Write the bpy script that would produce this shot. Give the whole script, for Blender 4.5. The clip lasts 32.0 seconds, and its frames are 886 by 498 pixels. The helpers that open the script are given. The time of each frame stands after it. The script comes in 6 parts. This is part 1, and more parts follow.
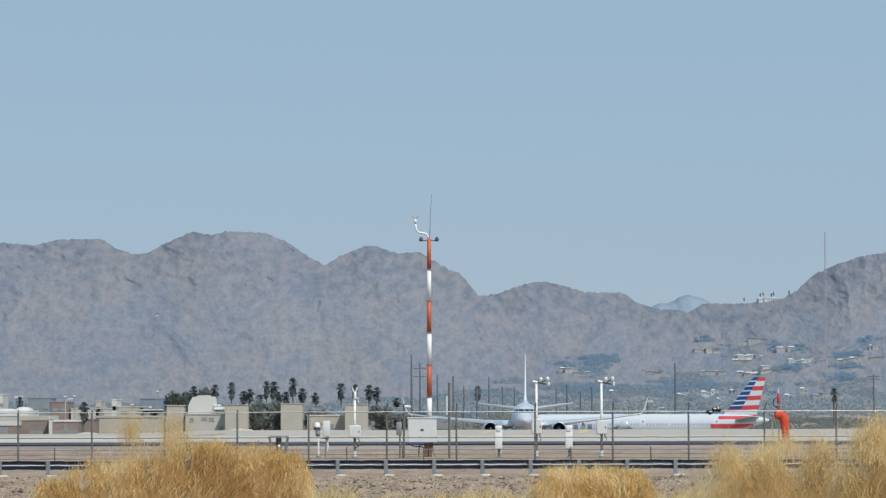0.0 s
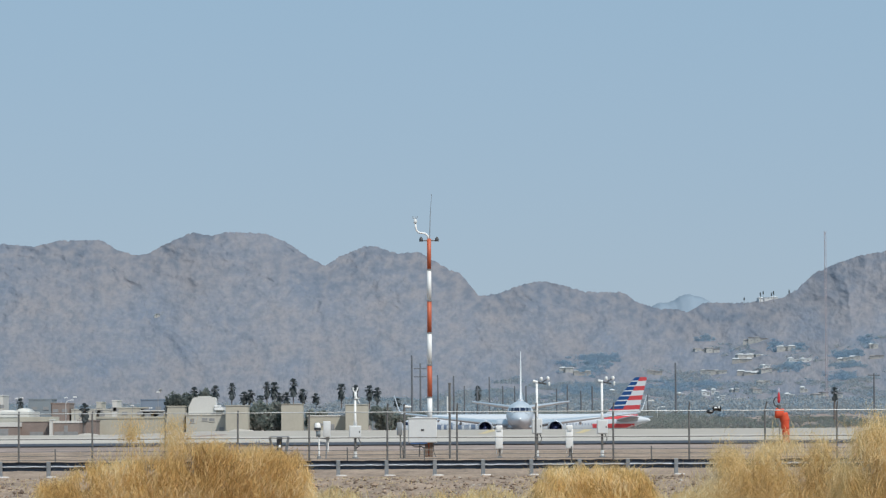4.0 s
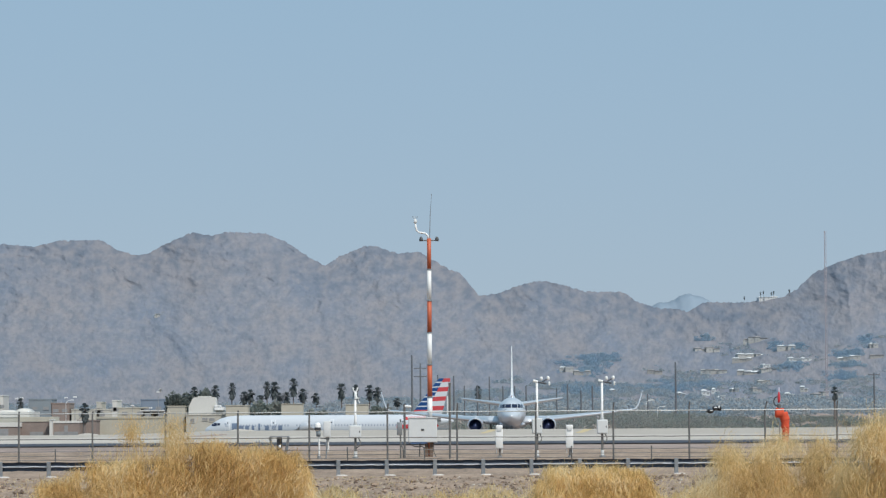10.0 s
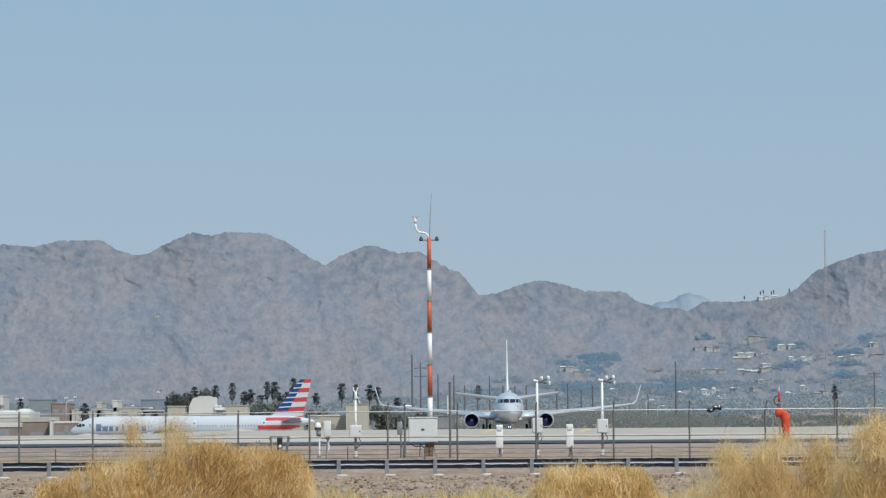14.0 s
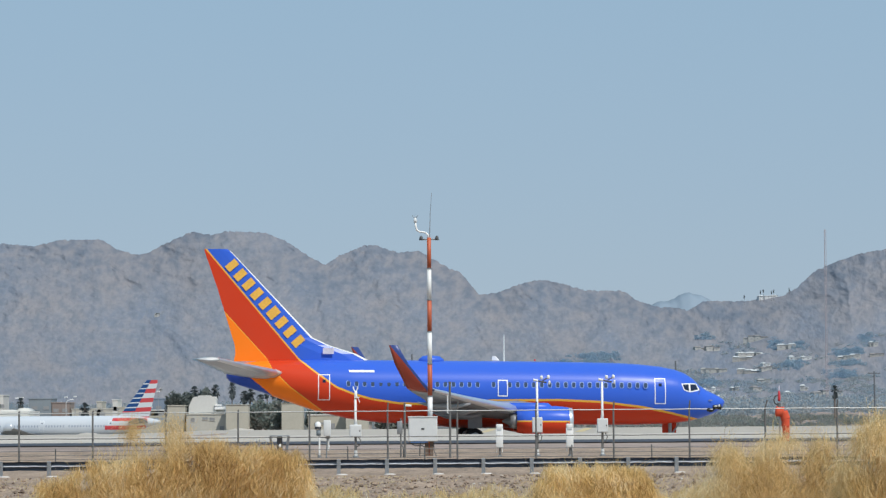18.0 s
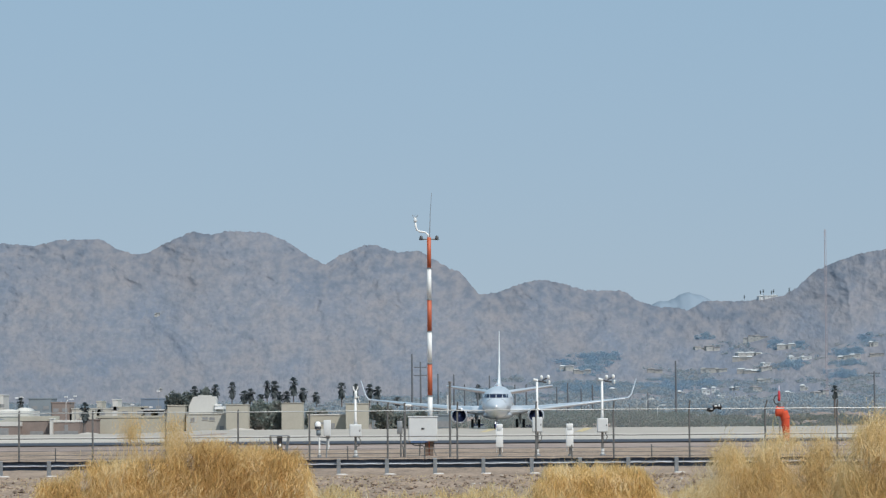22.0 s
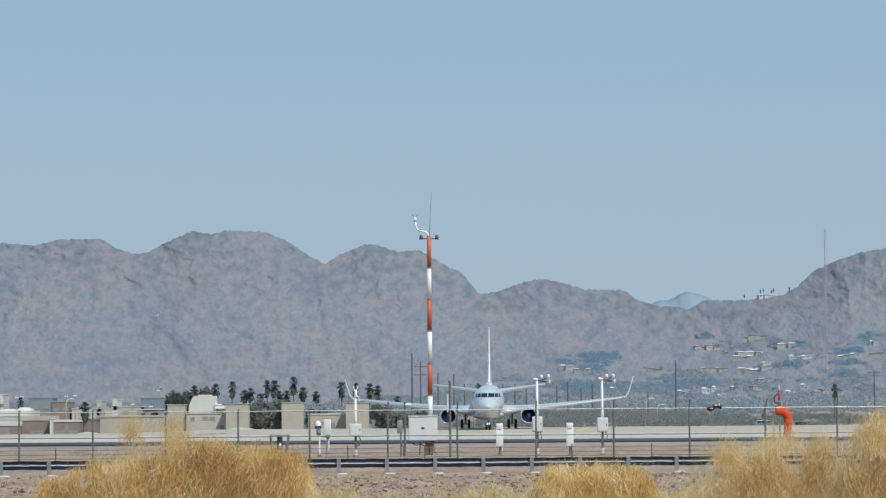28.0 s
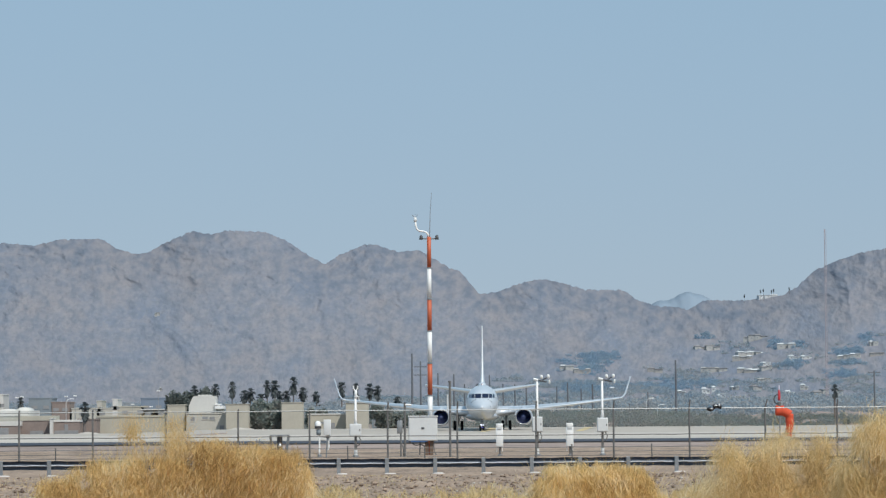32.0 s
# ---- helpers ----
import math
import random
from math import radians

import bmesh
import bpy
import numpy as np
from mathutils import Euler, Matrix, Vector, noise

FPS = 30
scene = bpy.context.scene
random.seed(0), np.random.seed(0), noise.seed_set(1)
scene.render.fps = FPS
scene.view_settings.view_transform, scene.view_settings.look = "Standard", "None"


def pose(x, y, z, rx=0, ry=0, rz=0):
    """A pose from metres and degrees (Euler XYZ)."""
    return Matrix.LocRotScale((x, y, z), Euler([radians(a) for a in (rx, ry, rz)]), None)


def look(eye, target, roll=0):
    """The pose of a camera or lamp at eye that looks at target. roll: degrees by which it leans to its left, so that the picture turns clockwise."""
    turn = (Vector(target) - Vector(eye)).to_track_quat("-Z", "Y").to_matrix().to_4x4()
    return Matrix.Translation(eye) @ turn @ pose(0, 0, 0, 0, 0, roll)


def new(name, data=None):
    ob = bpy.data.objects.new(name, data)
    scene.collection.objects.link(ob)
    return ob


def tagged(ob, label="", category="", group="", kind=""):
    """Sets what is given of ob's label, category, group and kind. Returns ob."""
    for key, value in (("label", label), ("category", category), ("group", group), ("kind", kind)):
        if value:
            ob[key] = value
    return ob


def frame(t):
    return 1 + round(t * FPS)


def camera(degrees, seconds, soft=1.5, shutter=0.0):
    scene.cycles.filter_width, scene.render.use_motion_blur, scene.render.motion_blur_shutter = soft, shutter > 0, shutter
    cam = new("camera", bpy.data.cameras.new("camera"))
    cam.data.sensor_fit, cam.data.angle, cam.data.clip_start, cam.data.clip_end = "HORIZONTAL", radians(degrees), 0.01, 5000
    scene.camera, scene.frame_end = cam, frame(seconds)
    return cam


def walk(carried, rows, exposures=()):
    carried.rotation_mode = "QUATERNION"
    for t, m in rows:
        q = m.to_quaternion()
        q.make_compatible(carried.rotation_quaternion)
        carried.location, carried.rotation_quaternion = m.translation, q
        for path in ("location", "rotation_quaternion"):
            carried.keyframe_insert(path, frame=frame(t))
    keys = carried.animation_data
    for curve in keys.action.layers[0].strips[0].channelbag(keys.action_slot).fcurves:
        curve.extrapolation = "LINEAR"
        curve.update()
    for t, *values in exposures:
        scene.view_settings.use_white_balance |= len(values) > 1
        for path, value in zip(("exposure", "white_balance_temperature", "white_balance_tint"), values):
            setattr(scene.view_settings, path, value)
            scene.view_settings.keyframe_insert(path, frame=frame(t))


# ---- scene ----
# camera on a tripod, a long lens, with a slow settling of its head
EYE = (0.0, 0.0, 1.9)
cam = camera(14.88, 32.0, soft=1.3)


def aim(rise, roll):
    """The camera's pose: rise in metres at a kilometre, roll in degrees."""
    return look(EYE, (0.0, 1000.0, 1.9 + rise), roll)


walk(cam, [(t, aim(48.67 + d / 6.0, r)) for t, d, r in (
    (0.0, 3.2, -0.14), (3.0, 3.4, -0.28), (6.0, 2.9, -0.33), (9.0, 2.9, -0.33), (13.0, 2.5, -0.42), (17.0, 1.5, -0.42),
    (20.0, 0.9, -0.39), (24.0, 0.9, -0.42), (28.0, -0.2, -0.43), (32.0, 0.0, -0.42))])

# ---- light ----
SUN_ELEVATION, SUN_AZIMUTH = 52.0, 146.0      # azimuth clockwise from +Y, the way the camera looks
world = bpy.data.worlds.new("desert_sky")
scene.world = world
world.use_nodes = True
sky = world.node_tree.nodes.new("ShaderNodeTexSky")
sky.sky_type, sky.sun_disc = "NISHITA", False
sky.sun_elevation, sky.sun_rotation = radians(SUN_ELEVATION), radians(SUN_AZIMUTH)
sky.altitude, sky.air_density, sky.dust_density, sky.ozone_density = 340.0, 1.0, 0.4, 4.0
backing = world.node_tree.nodes["Background"]
backing.inputs["Strength"].default_value = 0.1
haze = world.node_tree.nodes.new("ShaderNodeMix")        # dusty desert air evens out the blue
haze.data_type = "RGBA"
haze.inputs["Factor"].default_value = 0.86
up, height, dust = (world.node_tree.nodes.new(k) for k in ("ShaderNodeTexCoord", "ShaderNodeSeparateXYZ", "ShaderNodeValToRGB"))
dust.color_ramp.elements[0].position, dust.color_ramp.elements[1].position = .02, .24
dust.color_ramp.elements[0].color, dust.color_ramp.elements[1].color = (.345, .450, .575, 1), (.278, .464, .620, 1)
world.node_tree.links.new(up.outputs["Generated"], height.inputs["Vector"])
world.node_tree.links.new(height.outputs["Z"], dust.inputs["Fac"])
lift = world.node_tree.nodes.new("ShaderNodeVectorMath")
lift.operation = "SCALE"
lift.inputs["Scale"].default_value = 10.0
world.node_tree.links.new(dust.outputs["Color"], lift.inputs["Vector"])
world.node_tree.links.new(lift.outputs["Vector"], haze.inputs["B"])
world.node_tree.links.new(sky.outputs["Color"], haze.inputs["A"])
world.node_tree.links.new(haze.outputs["Result"], backing.inputs["Color"])
sun = new("sun", bpy.data.lights.new("sun", "SUN"))
sun.data.energy, sun.data.angle, sun.data.color = 3.6, radians(0.53), (1.0, 0.95, 0.87)
a, e = radians(SUN_AZIMUTH), radians(SUN_ELEVATION)
sun.matrix_world = look((0, 0, 300), (-math.sin(a) * math.cos(e) * 100, -math.cos(a) * math.cos(e) * 100, 300 - math.sin(e) * 100))
scene.view_settings.exposure = 0.0

# ---- materials ----
def material(name, colour, rough=0.7, metal=0.0, vary=0.15, size=1.0, bump=0.0, colour2=None, coords="Object", stretch=(1, 1, 1), detail=6.0, coat=0.0):
    """A painted or natural surface: two colours blended by grain at two scales, with fine relief."""
    m = bpy.data.materials.new(name)
    m.use_nodes = True
    t = m.node_tree
    b = t.nodes["Principled BSDF"]
    b.inputs["Roughness"].default_value, b.inputs["Metallic"].default_value = rough, metal
    b.inputs["Coat Weight"].default_value = coat
    tc, mp = t.nodes.new("ShaderNodeTexCoord"), t.nodes.new("ShaderNodeMapping")
    mp.inputs["Scale"].default_value = stretch
    t.links.new(tc.outputs[coords], mp.inputs["Vector"])
    big, small = t.nodes.new("ShaderNodeTexNoise"), t.nodes.new("ShaderNodeTexNoise")
    for n, s in ((big, 1.0 / size), (small, 9.0 / size)):
        n.inputs["Scale"].default_value, n.inputs["Detail"].default_value = s, detail
        n.inputs["Roughness"].default_value = 0.6
        t.links.new(mp.outputs["Vector"], n.inputs["Vector"])
    mid = t.nodes.new("ShaderNodeMath")
    mid.operation = "ADD"
    t.links.new(big.outputs["Fac"], mid.inputs[0])
    t.links.new(small.outputs["Fac"], mid.inputs[1])
    ramp = t.nodes.new("ShaderNodeMapRange")
    ramp.inputs["From Min"].default_value, ramp.inputs["From Max"].default_value = 0.72, 1.28
    t.links.new(mid.outputs[0], ramp.inputs["Value"])
    mix = t.nodes.new("ShaderNodeMix")
    mix.data_type = "RGBA"
    lo = tuple(c * (1 - vary) for c in colour) if colour2 is None else colour2
    hi = tuple(min(1.0, c * (1 + vary)) for c in colour) if colour2 is None else colour
    mix.inputs["A"].default_value, mix.inputs["B"].default_value = (*lo, 1), (*hi, 1)
    t.links.new(ramp.outputs["Result"], mix.inputs["Factor"])
    t.links.new(mix.outputs["Result"], b.inputs["Base Color"])
    if bump:
        bp = t.nodes.new("ShaderNodeBump")
        bp.inputs["Strength"].default_value, bp.inputs["Distance"].default_value = 0.6, bump
        t.links.new(mid.outputs[0], bp.inputs["Height"])
        t.links.new(bp.outputs["Normal"], b.inputs["Normal"])
    return m


def nodes_math(t, op, a, b=None):
    n = t.nodes.new("ShaderNodeMath")
    n.operation = op
    for i, v in ((0, a), (1, b)):
        if v is None:
            continue
        if isinstance(v, (int, float)):
            n.inputs[i].default_value = v
        else:
            t.links.new(v, n.inputs[i])
    return n.outputs[0]


def nodes_pick(t, fac, a, b):
    n = t.nodes.new("ShaderNodeMix")
    n.data_type = "RGBA"
    t.links.new(fac, n.inputs["Factor"])
    for key, v in (("A", a), ("B", b)):
        if isinstance(v, tuple):
            n.inputs[key].default_value = (*v, 1)
        else:
            t.links.new(v, n.inputs[key])
    return n.outputs["Result"]


def nodes_line(t, value, pairs, span, top):
    """A height that follows the distance aft, piece by piece."""
    r = t.nodes.new("ShaderNodeValToRGB")
    r.color_ramp.interpolation = "LINEAR"
    while len(r.color_ramp.elements) > 1:
        r.color_ramp.elements.remove(r.color_ramp.elements[-1])
    for i, (d, z) in enumerate(pairs):
        el = r.color_ramp.elements[0] if i == 0 else r.color_ramp.elements.new(d / span)
        el.position, v = d / span, (z + 1) / top
        el.color = (v, v, v, 1)
    t.links.new(nodes_math(t, "DIVIDE", value, span), r.inputs["Fac"])
    return nodes_math(t, "SUBTRACT", nodes_math(t, "MULTIPLY", r.outputs["Color"], top), 1.0)


def paint_base(name, rough=0.32):
    m = bpy.data.materials.new(name)
    m.use_nodes = True
    t = m.node_tree
    b = t.nodes["Principled BSDF"]
    b.inputs["Roughness"].default_value, b.inputs["Specular IOR Level"].default_value = rough, 0.2
    tc, sp = t.nodes.new("ShaderNodeTexCoord"), t.nodes.new("ShaderNodeSeparateXYZ")
    t.links.new(tc.outputs["Object"], sp.inputs["Vector"])
    aft = nodes_math(t, "MULTIPLY", sp.outputs["X"], -1.0)
    n = t.nodes.new("ShaderNodeTexNoise")
    n.inputs["Scale"].default_value, n.inputs["Detail"].default_value = 1.4, 5
    t.links.new(tc.outputs["Object"], n.inputs["Vector"])
    return m, t, b, aft, sp.outputs["Z"], n.outputs["Fac"]


def grime(t, colour, noise_out, amount=0.05):
    """Slight streaks and fading over the paint."""
    return nodes_pick(t, nodes_math(t, "MULTIPLY", noise_out, amount), colour, (0.25, 0.22, 0.2))


BLUE, RED, ORANGE, GOLD = (0.034, 0.118, 0.60), (0.60, 0.046, 0.012), (0.98, 0.215, 0.010), (0.8, 0.42, 0.06)


def swoop_paint():
    """Blue above, red below and aft, orange at the tail, thin gold lines between."""
    m, t, b, d, z, n = paint_base("blue_red_orange_paint")
    one = nodes_line(t, d, ((0, 1.2), (1.9, 1.7), (3.7, 2.12), (5.5, 2.48), (8.3, 2.8), (10.9, 2.9), (15, 2.85), (19.5, 2.6), (21, 2.64), (22.7, 2.9),
                            (23.8, 3.2), (24.9, 3.63), (25.6, 4.13), (26.2, 4.56), (27.2, 5.35), (32.95, 12.1), (34, 13.3)), 34.0, 14.5)
    two = nodes_line(t, d, ((0, -1), (25.2, 1.3), (25.8, 2.2), (26.5, 2.7), (27.8, 3.66), (28.9, 4.74), (29.2, 5.4), (32, 8.45), (34, 10.6)), 34.0, 14.5)
    three = nodes_line(t, d, ((0, -1), (28.0, 1.2), (28.85, 3.05), (30.3, 4.2), (31.5, 4.9), (34, 4.95)), 34.0, 14.5)
    c = nodes_pick(t, nodes_math(t, "GREATER_THAN", z, three), (0.03, 0.08, 0.42), ORANGE)
    c = nodes_pick(t, nodes_math(t, "LESS_THAN", nodes_math(t, "ABSOLUTE", nodes_math(t, "SUBTRACT", z, two)), 0.06), c, GOLD)
    c = nodes_pick(t, nodes_math(t, "GREATER_THAN", z, two), c, RED)
    c = nodes_pick(t, nodes_math(t, "GREATER_THAN", z, one), c, BLUE)
    c = nodes_pick(t, nodes_math(t, "LESS_THAN", nodes_math(t, "ABSOLUTE", nodes_math(t, "SUBTRACT", z, one)), 0.07), c, GOLD)
    t.links.new(grime(t, c, n), b.inputs["Base Color"])
    return m


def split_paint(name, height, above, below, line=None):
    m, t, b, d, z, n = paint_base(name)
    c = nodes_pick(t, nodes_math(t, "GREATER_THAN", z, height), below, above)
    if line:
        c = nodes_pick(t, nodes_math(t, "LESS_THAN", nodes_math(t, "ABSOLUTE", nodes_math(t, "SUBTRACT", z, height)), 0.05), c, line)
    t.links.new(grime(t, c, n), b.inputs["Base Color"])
    return m


def striped_fin_paint(name, lead, slope):
    """Blue and white bars ahead, red and white bars behind, as on a flag."""
    m, t, b, d, z, n = paint_base(name, 0.4)
    white = (0.62, 0.64, 0.67)
    zz = nodes_math(t, "SUBTRACT", z, nodes_math(t, "MULTIPLY", nodes_math(t, "SUBTRACT", d, 41.0), 0.04))
    saw = nodes_math(t, "FRACT", nodes_math(t, "SUBTRACT", nodes_math(t, "DIVIDE", zz, 1.58), 0.14))
    red = nodes_pick(t, nodes_math(t, "GREATER_THAN", saw, 0.47), (0.56, 0.07, 0.08), white)
    saw2 = nodes_math(t, "FRACT", nodes_math(t, "SUBTRACT", nodes_math(t, "DIVIDE", zz, 0.79), 0.43))
    blue = nodes_pick(t, nodes_math(t, "GREATER_THAN", saw2, 0.76), (0.012, 0.065, 0.21), white)
    edge = nodes_math(t, "ADD", nodes_math(t, "MULTIPLY", nodes_math(t, "SUBTRACT", z, 6.0), slope), lead)
    low = nodes_math(t, "GREATER_THAN", z, 6.66)
    c = nodes_pick(t, nodes_math(t, "MULTIPLY", nodes_math(t, "LESS_THAN", d, edge), low), red, blue)
    t.links.new(grime(t, c, n, 0.06), b.inputs["Base Color"])
    return m


def leaf_material(name, colour, vary, size):
    """Foliage that lets some light through."""
    m = material(name, colour, .9, 0.0, vary, size)
    t = m.node_tree
    b, out = t.nodes["Principled BSDF"], t.nodes["Material Output"]
    src = b.inputs["Base Color"].links[0].from_socket
    b.inputs["Specular IOR Level"].default_value = 0.1
    thru, mix = t.nodes.new("ShaderNodeBsdfTranslucent"), t.nodes.new("ShaderNodeMixShader")
    t.links.new(src, thru.inputs["Color"])
    mix.inputs["Fac"].default_value = 0.5
    t.links.new(b.outputs["BSDF"], mix.inputs[1])
    t.links.new(thru.outputs["BSDF"], mix.inputs[2])
    t.links.new(mix.outputs["Shader"], out.inputs["Surface"])
    return m


def mixed_leaves(name, tones):
    """Foliage in which each clump of leaves has its own tone."""
    m = leaf_material(name, tones[0], .2, 30.0)
    t = m.node_tree
    geo, ramp = t.nodes.new("ShaderNodeNewGeometry"), t.nodes.new("ShaderNodeValToRGB")
    ramp.color_ramp.interpolation = "LINEAR"
    ramp.color_ramp.elements[0].color, ramp.color_ramp.elements[1].color = (*tones[0], 1), (*tones[-1], 1)
    ramp.color_ramp.elements[1].position = (len(tones) - 1) / len(tones)
    for i, c in enumerate(tones[1:-1]):
        ramp.color_ramp.elements.new((i + 1) / len(tones)).color = (*c, 1)
    tc, n = t.nodes.new("ShaderNodeTexCoord"), t.nodes.new("ShaderNodeTexNoise")
    n.inputs["Scale"].default_value, n.inputs["Detail"].default_value = .05, 3
    t.links.new(tc.outputs["Object"], n.inputs["Vector"])
    drift = nodes_math(t, "SUBTRACT", nodes_math(t, "MULTIPLY", n.outputs["Fac"], 1.9), .62)
    t.links.new(nodes_math(t, "ADD", drift, nodes_math(t, "MULTIPLY", geo.outputs["Random Per Island"], .35)), ramp.inputs["Fac"])
    for n in t.nodes:
        if n.type == "MIX_SHADER":
            n.inputs["Fac"].default_value = .5
        if n.type in ("BSDF_PRINCIPLED", "BSDF_TRANSLUCENT"):
            t.links.new(ramp.outputs["Color"], n.inputs[0])
    return m


def rock_material():
    """Arid slopes: pinkish rock and grey-blue scrub in patches, flecked with bushes and boulders; haze and bluish shade
    are mixed into the colours.
    """
    m = bpy.data.materials.new("hazed_mountain_rock")
    m.use_nodes = True
    t = m.node_tree
    b = t.nodes["Principled BSDF"]
    b.inputs["Roughness"].default_value = 1.0
    b.inputs["Specular IOR Level"].default_value = 0.05
    tc = t.nodes.new("ShaderNodeTexCoord")

    def grain(scale, detail, stretch, rough=.6):
        mp, n = t.nodes.new("ShaderNodeMapping"), t.nodes.new("ShaderNodeTexNoise")
        mp.inputs["Scale"].default_value = stretch
        n.inputs["Scale"].default_value, n.inputs["Detail"].default_value, n.inputs["Roughness"].default_value = scale, detail, rough
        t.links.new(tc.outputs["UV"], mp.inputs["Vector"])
        t.links.new(mp.outputs["Vector"], n.inputs["Vector"])
        return n.outputs["Fac"]

    def spread(v, lo, hi):
        r = t.nodes.new("ShaderNodeMapRange")
        r.inputs["From Min"].default_value, r.inputs["From Max"].default_value = lo, hi
        t.links.new(v, r.inputs["Value"])
        return r.outputs["Result"]

    broad, patches = grain(1 / 130, 3, (1, 1.3, 1)), grain(1 / 42, 5, (1, 1.25, 1), .6)
    mid, fleck = grain(1 / 11, 1.5, (1, 1.2, 1), .5), grain(1 / 4, 1.5, (1, 1.2, 1), .5)
    # cool tones carry haze and blue shade as well as scrub
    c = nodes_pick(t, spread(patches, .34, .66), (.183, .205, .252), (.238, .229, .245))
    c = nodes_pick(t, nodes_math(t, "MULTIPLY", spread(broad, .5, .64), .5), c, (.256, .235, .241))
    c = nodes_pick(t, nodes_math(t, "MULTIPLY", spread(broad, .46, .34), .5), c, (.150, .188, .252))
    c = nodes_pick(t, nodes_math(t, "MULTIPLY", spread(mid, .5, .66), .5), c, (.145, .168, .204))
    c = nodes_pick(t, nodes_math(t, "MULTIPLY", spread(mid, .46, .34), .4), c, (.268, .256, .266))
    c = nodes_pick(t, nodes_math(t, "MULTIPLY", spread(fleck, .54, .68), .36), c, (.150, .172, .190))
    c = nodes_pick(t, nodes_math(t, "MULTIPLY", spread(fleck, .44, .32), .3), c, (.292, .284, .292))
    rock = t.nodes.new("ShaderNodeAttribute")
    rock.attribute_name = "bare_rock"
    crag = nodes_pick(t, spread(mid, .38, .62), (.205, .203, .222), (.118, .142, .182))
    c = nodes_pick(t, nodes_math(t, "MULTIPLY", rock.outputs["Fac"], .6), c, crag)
    t.links.new(c, b.inputs["Base Color"])
    bp = t.nodes.new("ShaderNodeBump")
    bp.inputs["Strength"].default_value, bp.inputs["Distance"].default_value = 0.55, 2.0
    t.links.new(nodes_math(t, "ADD", nodes_math(t, "MULTIPLY", mid, 2.0), fleck), bp.inputs["Height"])
    t.links.new(bp.outputs["Normal"], b.inputs["Normal"])
    return m


